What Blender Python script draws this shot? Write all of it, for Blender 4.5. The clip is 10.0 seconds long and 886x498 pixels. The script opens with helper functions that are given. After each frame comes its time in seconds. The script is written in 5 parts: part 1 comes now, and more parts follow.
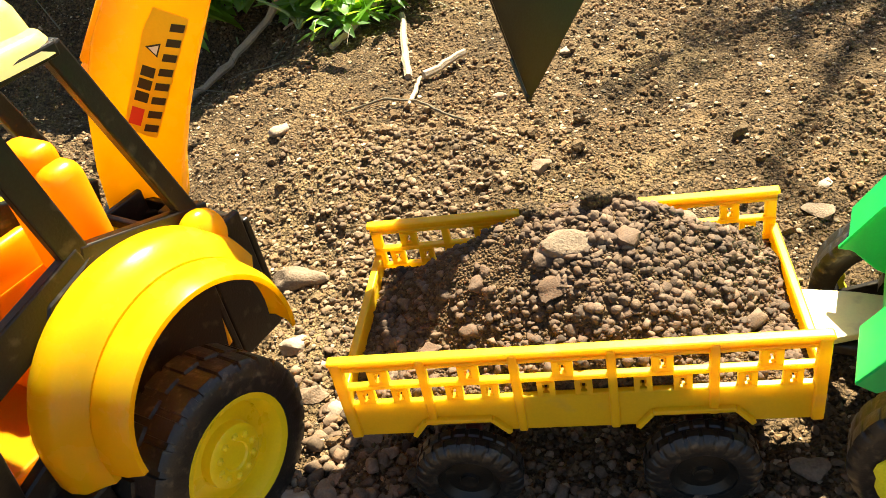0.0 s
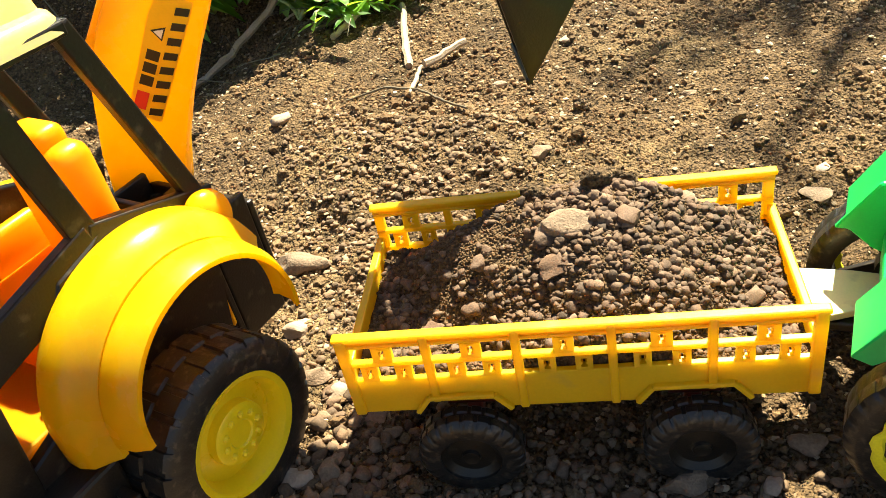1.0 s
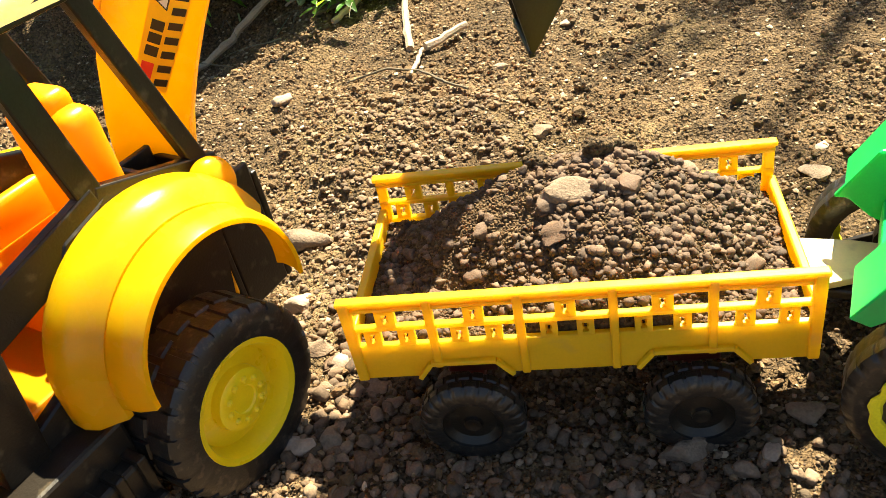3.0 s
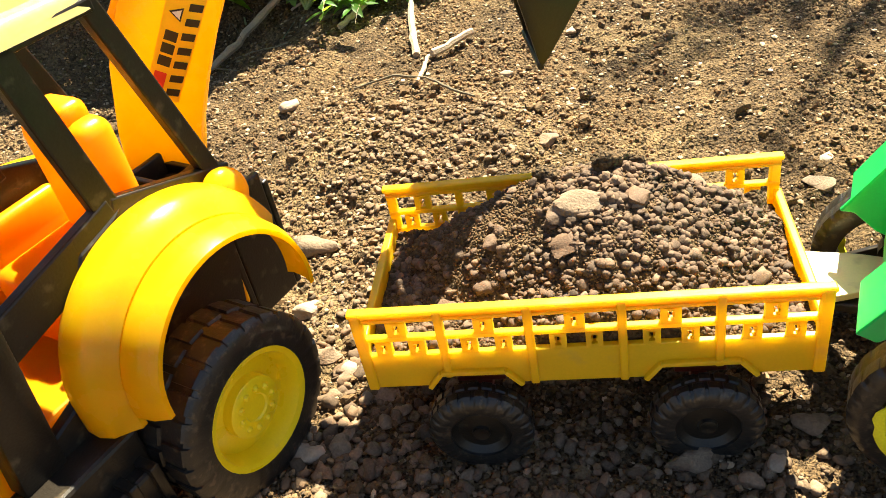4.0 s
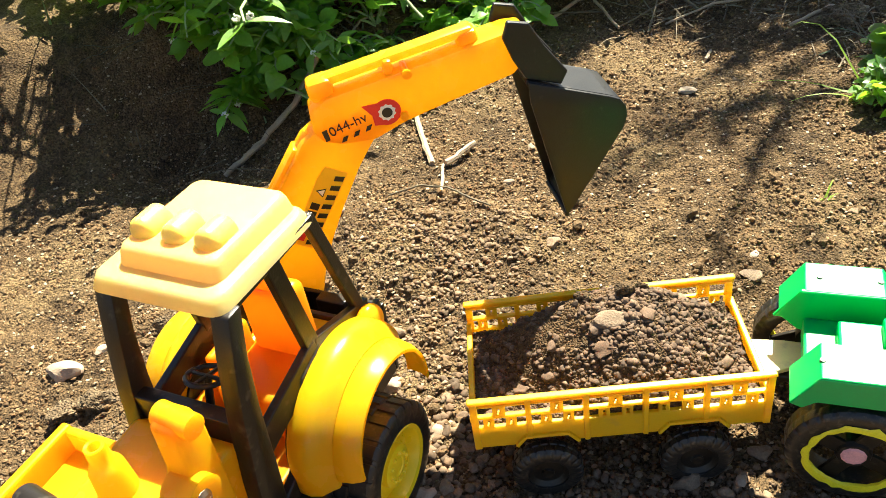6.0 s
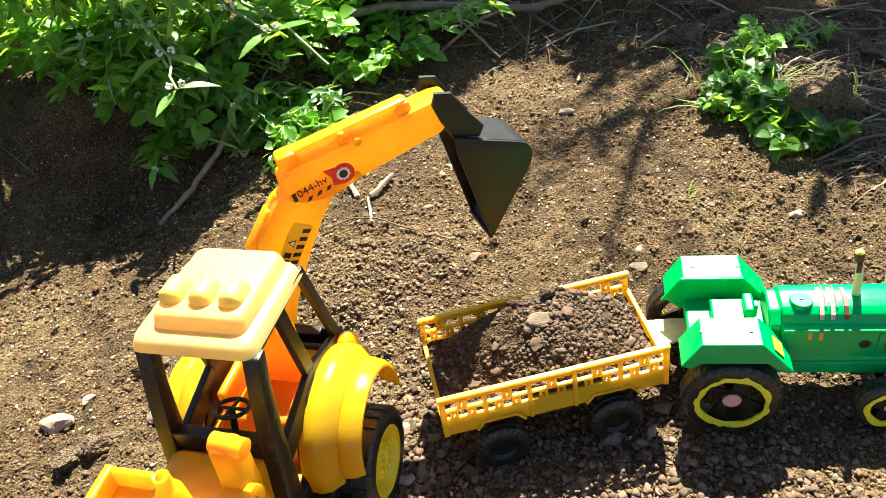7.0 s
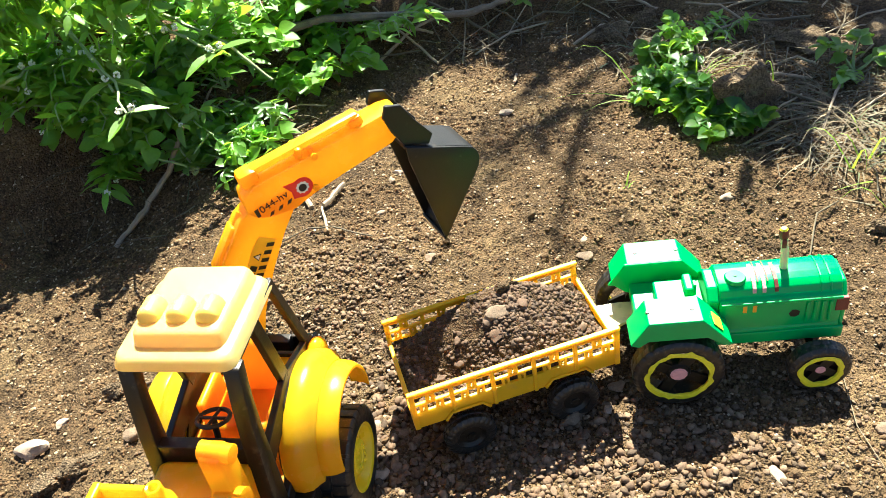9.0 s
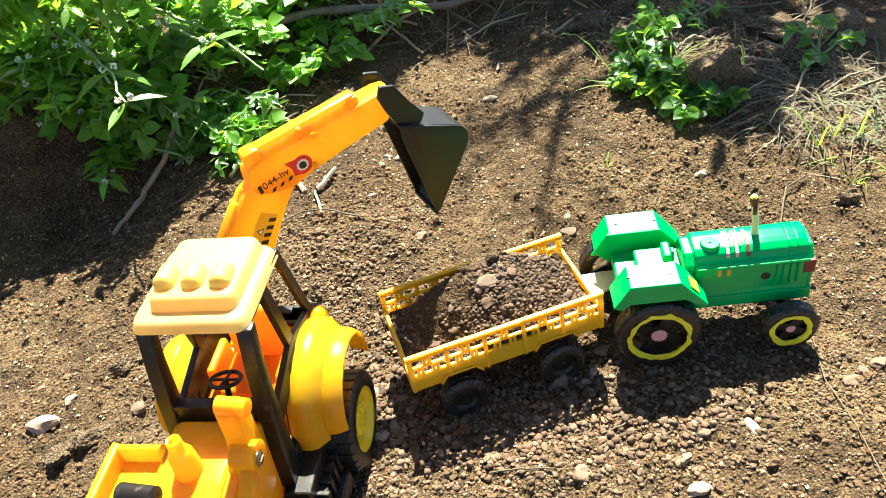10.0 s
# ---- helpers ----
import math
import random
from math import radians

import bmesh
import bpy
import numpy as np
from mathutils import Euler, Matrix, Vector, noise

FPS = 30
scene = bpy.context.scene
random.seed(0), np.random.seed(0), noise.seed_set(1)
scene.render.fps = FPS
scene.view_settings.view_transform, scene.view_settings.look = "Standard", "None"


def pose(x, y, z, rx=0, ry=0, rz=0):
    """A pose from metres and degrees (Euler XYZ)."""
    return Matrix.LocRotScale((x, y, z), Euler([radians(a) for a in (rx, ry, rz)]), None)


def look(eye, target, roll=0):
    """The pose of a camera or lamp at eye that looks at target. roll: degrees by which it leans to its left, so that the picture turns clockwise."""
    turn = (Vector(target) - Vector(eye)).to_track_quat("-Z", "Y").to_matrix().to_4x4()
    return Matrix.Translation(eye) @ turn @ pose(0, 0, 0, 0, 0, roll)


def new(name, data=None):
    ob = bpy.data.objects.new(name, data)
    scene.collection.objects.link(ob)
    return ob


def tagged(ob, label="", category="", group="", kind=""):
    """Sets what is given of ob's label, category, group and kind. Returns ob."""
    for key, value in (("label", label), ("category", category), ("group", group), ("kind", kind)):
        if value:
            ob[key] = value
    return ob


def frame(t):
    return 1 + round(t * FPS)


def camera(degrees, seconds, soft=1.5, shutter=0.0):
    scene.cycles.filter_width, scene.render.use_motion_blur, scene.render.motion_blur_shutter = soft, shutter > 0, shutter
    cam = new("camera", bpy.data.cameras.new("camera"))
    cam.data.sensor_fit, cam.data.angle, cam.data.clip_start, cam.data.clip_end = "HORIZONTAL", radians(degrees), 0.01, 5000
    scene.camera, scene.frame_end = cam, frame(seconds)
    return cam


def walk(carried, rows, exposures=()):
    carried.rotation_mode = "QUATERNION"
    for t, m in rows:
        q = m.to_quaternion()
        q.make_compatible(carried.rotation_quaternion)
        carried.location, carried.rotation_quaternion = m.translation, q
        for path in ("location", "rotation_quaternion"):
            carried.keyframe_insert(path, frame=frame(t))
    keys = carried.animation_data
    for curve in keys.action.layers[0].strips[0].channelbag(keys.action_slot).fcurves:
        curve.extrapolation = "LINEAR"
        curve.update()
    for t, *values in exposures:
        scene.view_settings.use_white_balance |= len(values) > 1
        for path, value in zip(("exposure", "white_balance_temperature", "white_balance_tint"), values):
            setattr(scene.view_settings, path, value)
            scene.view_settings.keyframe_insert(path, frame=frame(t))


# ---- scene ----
cam = camera(56.0, 10.0, soft=0.58)
PATH = [
    (0, (0.079, 0.064, 0.326), (-0.645, 1.506, -0.856), -12.8),
    (0.5, (0.08, 0.054, 0.319), (-0.641, 1.501, -0.858), -12.7),
    (1, (0.08, 0.055, 0.323), (-0.642, 1.494, -0.865), -12.9),
    (1.5, (0.077, 0.051, 0.32), (-0.641, 1.494, -0.864), -12.7),
    (2, (0.08, 0.046, 0.317), (-0.634, 1.489, -0.868), -12.5),
    (3.3, (0.079, 0.042, 0.314), (-0.637, 1.479, -0.879), -12.4),
    (3.5, (0.073, 0.041, 0.317), (-0.637, 1.482, -0.874), -12.0),
    (4, (0.076, 0.042, 0.322), (-0.637, 1.48, -0.872), -12.1),
    (4.5, (0.075, 0.04, 0.329), (-0.631, 1.481, -0.865), -11.9),
    (5, (0.073, 0.015, 0.376), (-0.607, 1.459, -0.831), -11.5),
    (5.5, (0.053, -0.035, 0.442), (-0.572, 1.432, -0.766), -10.6),
    (5.7, (0.045, -0.052, 0.462), (-0.547, 1.43, -0.745), -10.2),
    (6.8, (0.01, -0.16, 0.612), (-0.267, 1.379, -0.634), -10.2),
    (7, (0.007, -0.172, 0.614), (-0.232, 1.363, -0.645), -10.2),
    (7.5, (0.002, -0.178, 0.619), (-0.162, 1.357, -0.654), -10.3),
    (8, (0.003, -0.175, 0.616), (-0.128, 1.358, -0.662), -10.6),
    (8.5, (0.005, -0.173, 0.626), (-0.121, 1.361, -0.651), -10.8),
    (9, (0.0, -0.202, 0.643), (-0.109, 1.332, -0.635), -11.1),
    (9.5, (-0.001, -0.231, 0.647), (-0.08, 1.303, -0.633), -11.1),
    (10, (-0.014, -0.252, 0.654), (-0.076, 1.279, -0.632), -11.0),
]
walk(cam, [(t, look(eye, target, roll)) for t, eye, target, roll in PATH], exposures=((0.0, 2.24, 6550, 9), (3.5, 2.36, 6550, 9), (4.5, 2.42, 6550, 9), (5.5, 2.32, 6400, 9), (7.0, 2.08, 5800, 9), (10.0, 2.2, 5700, 9)))

# ---- light ----
SUN_ELEVATION, SUN_AZIMUTH = 55.0, 10.0      # azimuth: degrees from +y towards +x
world = bpy.data.worlds.new("sky")
scene.world = world
world.use_nodes = True
wn = world.node_tree
sky = wn.nodes.new("ShaderNodeTexSky")
sky.sky_type, sky.sun_disc = "NISHITA", False
sky.sun_elevation, sky.sun_rotation = radians(SUN_ELEVATION), radians(SUN_AZIMUTH)
wn.links.new(sky.outputs[0], wn.nodes["Background"].inputs[0])
wn.nodes["Background"].inputs[1].default_value = 0.035
sun_data = bpy.data.lights.new("sun", "SUN")
sun_data.energy, sun_data.angle, sun_data.color = 5.0, radians(0.6), (1.0, 0.92, 0.7)
sun = new("sun", sun_data)
_e, _a = radians(SUN_ELEVATION), radians(SUN_AZIMUTH)
TO_SUN = Vector((math.sin(_a) * math.cos(_e), math.cos(_a) * math.cos(_e), math.sin(_e)))
sun.matrix_world = look(TO_SUN * 5, (0, 0, 0))

# ---- materials ----
def material(name, colour, rough=0.5, metal=0.0, spread=0.12, scale=60.0, fine=900.0, bump=0.15, depth=0.0005,
             sub=0.0, coat=0.0, island=0.0, second=None, rnd=0.0, spec=0.5, stain=None):
    """A procedural surface: colour varied at two scales, roughness and relief; island: variation piece by piece."""
    m = bpy.data.materials.new(name)
    m.use_nodes = True
    nt = m.node_tree
    p = nt.nodes["Principled BSDF"]
    tc = nt.nodes.new("ShaderNodeTexCoord")
    big, small = nt.nodes.new("ShaderNodeTexNoise"), nt.nodes.new("ShaderNodeTexNoise")
    big.inputs["Scale"].default_value, small.inputs["Scale"].default_value = scale, fine
    big.inputs["Detail"].default_value, small.inputs["Detail"].default_value = 5, 3
    for n in (big, small):
        nt.links.new(tc.outputs["Object"], n.inputs["Vector"])
    add = nt.nodes.new("ShaderNodeMath")
    add.operation = "ADD"
    nt.links.new(big.outputs[0], add.inputs[0])
    nt.links.new(small.outputs[0], add.inputs[1])
    ramp = nt.nodes.new("ShaderNodeMapRange")
    ramp.inputs["From Min"].default_value, ramp.inputs["From Max"].default_value = 0.65, 1.35
    nt.links.new(add.outputs[0], ramp.inputs["Value"])
    mix = nt.nodes.new("ShaderNodeMix")
    mix.data_type = "RGBA"
    dark = [c * (1 - spread) for c in colour]
    light = second or [min(1, c * (1 + spread)) for c in colour]
    mix.inputs["A"].default_value, mix.inputs["B"].default_value = (*dark, 1), (*light, 1)
    nt.links.new(ramp.outputs[0], mix.inputs["Factor"])
    out = mix.outputs["Result"]
    if stain:
        st = nt.nodes.new("ShaderNodeTexNoise")
        st.inputs["Scale"].default_value, st.inputs["Detail"].default_value = stain[1], 6
        nt.links.new(tc.outputs["Object"], st.inputs["Vector"])
        sr = nt.nodes.new("ShaderNodeMapRange")
        sr.inputs["From Min"].default_value, sr.inputs["From Max"].default_value = stain[2], stain[2] + 0.14
        sr.inputs["To Max"].default_value = stain[3]
        nt.links.new(st.outputs[0], sr.inputs["Value"])
        sm = nt.nodes.new("ShaderNodeMix")
        sm.data_type = "RGBA"
        nt.links.new(sr.outputs[0], sm.inputs["Factor"])
        nt.links.new(out, sm.inputs["A"])
        sm.inputs["B"].default_value = (*stain[0], 1)
        out = sm.outputs["Result"]
    if island or rnd:
        geo = nt.nodes.new("ShaderNodeNewGeometry" if island else "ShaderNodeObjectInfo")
        sock = geo.outputs["Random Per Island"] if island else geo.outputs["Random"]
        cr = nt.nodes.new("ShaderNodeValToRGB")
        a = island or rnd
        els = cr.color_ramp.elements
        els[0].color, els[1].color = (1 - a, 1 - a, 1 - a * 1.02, 1), (1 + a, 1 + a * 0.97, 1 + a * 0.9, 1)
        e = els.new(0.5)
        e.color = (1.0, 0.9, 0.82, 1)
        e = els.new(0.75)
        e.color = (0.82, 0.79, 0.76, 1)
        nt.links.new(sock, cr.inputs[0])
        mul = nt.nodes.new("ShaderNodeMix")
        mul.data_type, mul.blend_type = "RGBA", "MULTIPLY"
        mul.inputs["Factor"].default_value = 1
        nt.links.new(out, mul.inputs["A"])
        nt.links.new(cr.outputs[0], mul.inputs["B"])
        out = mul.outputs["Result"]
    nt.links.new(out, p.inputs["Base Color"])
    rr = nt.nodes.new("ShaderNodeMapRange")
    rr.inputs["To Min"].default_value, rr.inputs["To Max"].default_value = max(0.02, rough - 0.1), min(1, rough + 0.1)
    nt.links.new(big.outputs[0], rr.inputs["Value"])
    nt.links.new(rr.outputs[0], p.inputs["Roughness"])
    p.inputs["Metallic"].default_value = metal
    p.inputs["Specular IOR Level"].default_value = spec
    p.inputs["Coat Weight"].default_value = coat
    if sub:
        p.inputs["Subsurface Weight"].default_value = sub
        p.inputs["Subsurface Radius"].default_value = (0.012, 0.009, 0.001)
        p.inputs["Subsurface Scale"].default_value = 1.0
    if bump:
        b = nt.nodes.new("ShaderNodeBump")
        b.inputs["Strength"].default_value, b.inputs["Distance"].default_value = bump, depth
        nt.links.new(add.outputs[0], b.inputs["Height"])
        nt.links.new(b.outputs[0], p.inputs["Normal"])
    return m


DUST = (0.42, 0.3, 0.17)
M_YELLOW = material("yellow_plastic", (0.98, 0.65, 0.007), 0.26, sub=0.35, spread=0.05, bump=0.06, stain=(DUST, 40, 0.68, 0.3))
M_TRAILER = material("trailer_plastic", (0.93, 0.62, 0.014), 0.36, sub=0.45, spread=0.07, bump=0.08, stain=(DUST, 60, 0.62, 0.35))
M_LEMON = material("lemon_plastic", (0.97, 0.7, 0.01), 0.3, sub=0.1, spread=0.05, bump=0.06, stain=(DUST, 60, 0.66, 0.3))
M_ORANGE = material("orange_plastic", (0.98, 0.42, 0.006), 0.32, sub=0.45, spread=0.05, bump=0.05)
M_CREAM = material("cream_plastic", (0.9, 0.76, 0.3), 0.42, sub=0.35, spread=0.05, bump=0.06, stain=(DUST, 50, 0.66, 0.3))
M_HUMP = material("hump_plastic", (0.94, 0.66, 0.12), 0.35, sub=0.35, spread=0.05, bump=0.05)
M_TONGUE = material("pale_plastic", (0.85, 0.72, 0.4), 0.4, spread=0.06, bump=0.1, stain=(DUST, 90, 0.55, 0.4))
M_BLACK = material("black_plastic", (0.017, 0.013, 0.009), 0.36, spread=0.3, bump=0.25, spec=0.35, stain=((0.2, 0.16, 0.1), 110, 0.6, 0.3))
M_BUCKET = material("bucket_plastic", (0.012, 0.011, 0.01), 0.42, spread=0.3, bump=0.2, spec=0.4, stain=((0.15, 0.12, 0.09), 120, 0.64, 0.2))
M_RUBBER = material("tyre_rubber", (0.016, 0.014, 0.012), 0.4, spread=0.3, bump=0.3, stain=((0.2, 0.15, 0.09), 260, 0.55, 0.3))
M_GREEN = material("green_plastic", (0.0, 0.41, 0.085), 0.34, sub=0.3, spread=0.06, bump=0.08, stain=((0.25, 0.4, 0.2), 60, 0.68, 0.3))
M_RED = material("red_sticker", (0.75, 0.03, 0.02), 0.4, spread=0.06, bump=0)
# black for print, and for the shade inside holes that are not cut
M_INK_SHADE = material("black_ink_shade", (0.015, 0.012, 0.01), 0.45, spread=0.1, bump=0)
M_WHITE = material("white_print", (0.85, 0.82, 0.75), 0.45, spread=0.05, bump=0)
M_STICKER = material("orange_sticker", (0.95, 0.36, 0.02), 0.35, spread=0.04, bump=0)
M_PATCH = material("sticker_film", (0.97, 0.56, 0.01), 0.35, spread=0.04, bump=0)
M_PAINT_YELLOW = material("yellow_paint", (0.85, 0.78, 0.02), 0.5, spread=0.12, scale=200, bump=0.4)
M_PINK = material("pink_paint", (0.72, 0.36, 0.36), 0.55, spread=0.15, scale=200, bump=0.4)
M_BROWN = material("brown_paint", (0.16, 0.03, 0.02), 0.5, spread=0.2, scale=200, bump=0.3)
M_STEEL = material("screw_steel", (0.32, 0.2, 0.11), 0.35, metal=1.0, spread=0.2, bump=0.1)
M_SOIL = material("soil", (0.086, 0.053, 0.026), 0.95, spread=0.55, scale=22, fine=420, bump=1.0, depth=0.006,
                  second=(0.19, 0.12, 0.057), spec=0.2, stain=((0.25, 0.17, 0.08), 7, 0.5, 0.55))
M_GRIT = material("grit", (0.2, 0.13, 0.066), 0.9, spread=0.4, scale=150, fine=900, bump=0.5, depth=0.001, island=0.65, spec=0.25)
M_CHIP = material("stone_chip", (0.4, 0.31, 0.2), 0.85, spread=0.25, scale=160, fine=1100, bump=0.4, depth=0.0008, island=0.55, spec=0.35)
M_PEBBLE = material("pebble", (0.195, 0.136, 0.084), 0.82, spread=0.3, scale=160, fine=1100, bump=0.5, depth=0.0008, island=0.55, spec=0.3)
M_LOAD = material("load_pebble", (0.125, 0.08, 0.048), 0.8, spread=0.35, scale=160, fine=1100, bump=0.5, depth=0.0006, island=0.6, spec=0.35)
M_LOADPIECE = material("load_stone", (0.135, 0.088, 0.056), 0.78, spread=0.35, scale=200, fine=1300, bump=0.5, depth=0.0006, rnd=0.5, spec=0.35)
M_GROUNDPIECE = material("ground_stone", (0.175, 0.118, 0.074), 0.8, spread=0.35, scale=200, fine=1300, bump=0.5, depth=0.0006, rnd=0.5, spec=0.3)
M_LOADGRIT = material("load_grit", (0.13, 0.083, 0.042), 0.9, spread=0.3, scale=150, fine=900, bump=0.5, depth=0.001, island=0.4, spec=0.2)
M_STONE = material("stone", (0.25, 0.182, 0.122), 0.85, spread=0.3, scale=90, fine=700, bump=0.7, depth=0.001, rnd=0.3, spec=0.3)
M_PALE = material("pale_stone", (0.38, 0.3, 0.22), 0.8, spread=0.2, scale=90, fine=700, bump=0.5, depth=0.001, rnd=0.15, spec=0.3)
M_LOADSOIL = material("load_soil", (0.1, 0.064, 0.032), 0.95, spread=0.45, scale=60, fine=500, bump=1.0, depth=0.003, spec=0.2)
M_CLOD = material("soil_clod", (0.165, 0.115, 0.066), 0.95, spread=0.45, scale=60, fine=500, bump=1.0, depth=0.003, spec=0.2)
M_LUMP = material("soil_lump", (0.15, 0.1, 0.052), 0.92, spread=0.4, scale=120, fine=900, bump=0.8, depth=0.0012, island=0.35, spec=0.2)
M_LEAF = material("leaf", (0.14, 0.33, 0.03), 0.45, spread=0.35, scale=30, fine=300, bump=0.2, island=0.45, sub=0.0)
M_LEAF_PALE = material("pale_leaf", (0.17, 0.3, 0.09), 0.5, spread=0.3, scale=30, fine=300, bump=0.2, island=0.4)
M_STEM = material("stem", (0.3, 0.38, 0.15), 0.6, spread=0.3, bump=0.3)
M_STRAW = material("dry_straw", (0.17, 0.14, 0.085), 0.8, spread=0.3, scale=40, bump=0.3, island=0.45)
M_SEDGE = material("faded_grass", (0.12, 0.145, 0.06), 0.65, spread=0.35, scale=40, bump=0.2, island=0.45)
M_LEAF_DARK = material("dark_leaf", (0.05, 0.14, 0.022), 0.4, spread=0.35, scale=30, fine=300, bump=0.2, island=0.4)
M_GRASS = material("grass_blade", (0.22, 0.34, 0.04), 0.55, spread=0.3, scale=40, bump=0.2, island=0.4)
M_TWIG = material("bleached_twig", (0.38, 0.29, 0.19), 0.85, spread=0.3, scale=80, bump=0.6, depth=0.001)
M_BARK = material("grey_bark", (0.2, 0.16, 0.12), 0.9, spread=0.4, scale=60, bump=0.8, depth=0.001)
M_FLOWER = material("white_flower", (0.78, 0.8, 0.62), 0.7, spread=0.15, bump=0.3)
for _m, _c in ((M_YELLOW, (1.0, 0.6, 0.008)), (M_TRAILER, (1.0, 0.68, 0.015)), (M_ORANGE, (1.0, 0.48, 0.008)), (M_CREAM, (1.0, 0.75, 0.3))):
    _nt = _m.node_tree
    _p, _o = _nt.nodes["Principled BSDF"], _nt.nodes["Material Output"]
    _tr, _mx = _nt.nodes.new("ShaderNodeBsdfTranslucent"), _nt.nodes.new("ShaderNodeMixShader")
    _tr.inputs[0].default_value = (*_c, 1)
    _mx.inputs[0].default_value = 0.4 if _m is M_TRAILER else 0.54
    _nt.links.new(_p.outputs[0], _mx.inputs[1])
    _nt.links.new(_tr.outputs[0], _mx.inputs[2])
    _nt.links.new(_mx.outputs[0], _o.inputs[0])
for _m in (M_LEAF, M_LEAF_PALE, M_LEAF_DARK, M_GRASS):
    _nt = _m.node_tree
    _p, _o = _nt.nodes["Principled BSDF"], _nt.nodes["Material Output"]
    _tr, _mx = _nt.nodes.new("ShaderNodeBsdfTranslucent"), _nt.nodes.new("ShaderNodeMixShader")
    _tr.inputs[0].default_value = (0.45, 0.76, 0.04, 1)
    _mx.inputs[0].default_value = 0.4
    _nt.links.new(_p.outputs[0], _mx.inputs[1])
    _nt.links.new(_tr.outputs[0], _mx.inputs[2])
    _nt.links.new(_mx.outputs[0], _o.inputs[0])

# the soil is made of grains: cells that differ in colour and stand up one by one
for _m, _s in ((M_SOIL, 430), (M_LOADSOIL, 520), (M_CLOD, 480)):
    _nt = _m.node_tree
    _p = _nt.nodes["Principled BSDF"]
    _tc, _vo = _nt.nodes.new("ShaderNodeTexCoord"), _nt.nodes.new("ShaderNodeTexVoronoi")
    _vo.inputs["Scale"].default_value = _s
    _nt.links.new(_tc.outputs["Object"], _vo.inputs["Vector"])
    _sep, _mr, _mul, _bp = (_nt.nodes.new(k) for k in ("ShaderNodeSeparateColor", "ShaderNodeMapRange", "ShaderNodeMix", "ShaderNodeBump"))
    _nt.links.new(_vo.outputs["Color"], _sep.inputs[0])
    _nt.links.new(_sep.outputs[0], _mr.inputs["Value"])
    _mr.inputs["To Min"].default_value, _mr.inputs["To Max"].default_value = 0.6, 1.5
    _mul.data_type, _mul.blend_type = "RGBA", "MULTIPLY"
    _mul.inputs["Factor"].default_value = 1
    _nt.links.new(_p.inputs["Base Color"].links[0].from_socket, _mul.inputs["A"])
    _nt.links.new(_mr.outputs[0], _mul.inputs["B"])
    _nt.links.new(_mul.outputs["Result"], _p.inputs["Base Color"])
    _bp.invert = True
    _bp.inputs["Strength"].default_value, _bp.inputs["Distance"].default_value = 1.0, 0.0022
    _nt.links.new(_vo.outputs["Distance"], _bp.inputs["Height"])
    _nt.links.new(_p.inputs["Normal"].links[0].from_socket, _bp.inputs["Normal"])
    _nt.links.new(_bp.outputs[0], _p.inputs["Normal"])


# ---- mesh helpers ----
def thing(name, m, label, category, group="", kind=""):
    ob = new(name)
    ob.empty_display_size = 0.01
    ob.matrix_world = m
    return tagged(ob, label, category, group, kind)


def part(name, bm, mat, parent=None, label="", smooth=False):
    me = bpy.data.meshes.new(name)
    bmesh.ops.recalc_face_normals(bm, faces=bm.faces[:])
    bm.to_mesh(me)
    bm.free()
    me.materials.append(mat)
    if smooth:
        for p in me.polygons:
            p.use_smooth = True
        me.set_sharp_from_angle(angle=radians(40))
    ob = new(name, me)
    ob.parent = parent
    return tagged(ob, label)


def bevel(bm, w, seg=2):
    if w > 0:
        bmesh.ops.bevel(bm, geom=bm.edges[:], offset=w, segments=seg, affect="EDGES", profile=0.5, clamp_overlap=True)
    return bm


def box(x0, x1, y0, y1, z0, z1, w=0.0, seg=2, m=None):
    bm = bmesh.new()
    bmesh.ops.create_cube(bm, size=1, matrix=Matrix.LocRotScale(((x0 + x1) / 2, (y0 + y1) / 2, (z0 + z1) / 2), None, (abs(x1 - x0), abs(y1 - y0), abs(z1 - z0))))
    bevel(bm, w, seg)
    if m is not None:
        bm.transform(m)
    return bm


def join(*bms):
    me = bpy.data.meshes.new("tmp")
    out = bmesh.new()
    for b in bms:
        b.to_mesh(me)
        out.from_mesh(me)
        b.free()
    bpy.data.meshes.remove(me)
    return out


def prism(points, axis, lo, hi, w=0.0, seg=2):
    """A polygon drawn across the given axis, drawn out along it from lo to hi."""
    bm = bmesh.new()
    def at(p, v):
        return {"x": (v, p[0], p[1]), "y": (p[0], v, p[1]), "z": (p[0], p[1], v)}[axis]
    a = [bm.verts.new(at(p, lo)) for p in points]
    b = [bm.verts.new(at(p, hi)) for p in points]
    n = len(points)
    bm.faces.new(a)
    bm.faces.new(b[::-1])
    for i in range(n):
        bm.faces.new((a[i], b[i], b[(i + 1) % n], a[(i + 1) % n]))
    bmesh.ops.recalc_face_normals(bm, faces=bm.faces[:])
    return bevel(bm, w, seg)


def lathe(profile, seg=32, m=None):
    """A closed ring: (radius, along) turned about the x axis."""
    bm = bmesh.new()
    rings = []
    for i in range(seg):
        a = 2 * math.pi * i / seg
        rings.append([bm.verts.new((x, r * math.cos(a), r * math.sin(a))) for r, x in profile])
    n = len(profile)
    for i in range(seg):
        j = (i + 1) % seg
        for k in range(n - 1):
            bm.faces.new((rings[i][k], rings[j][k], rings[j][k + 1], rings[i][k + 1]))
    bmesh.ops.remove_doubles(bm, verts=bm.verts[:], dist=1e-6)
    if m is not None:
        bm.transform(m)
    return bm


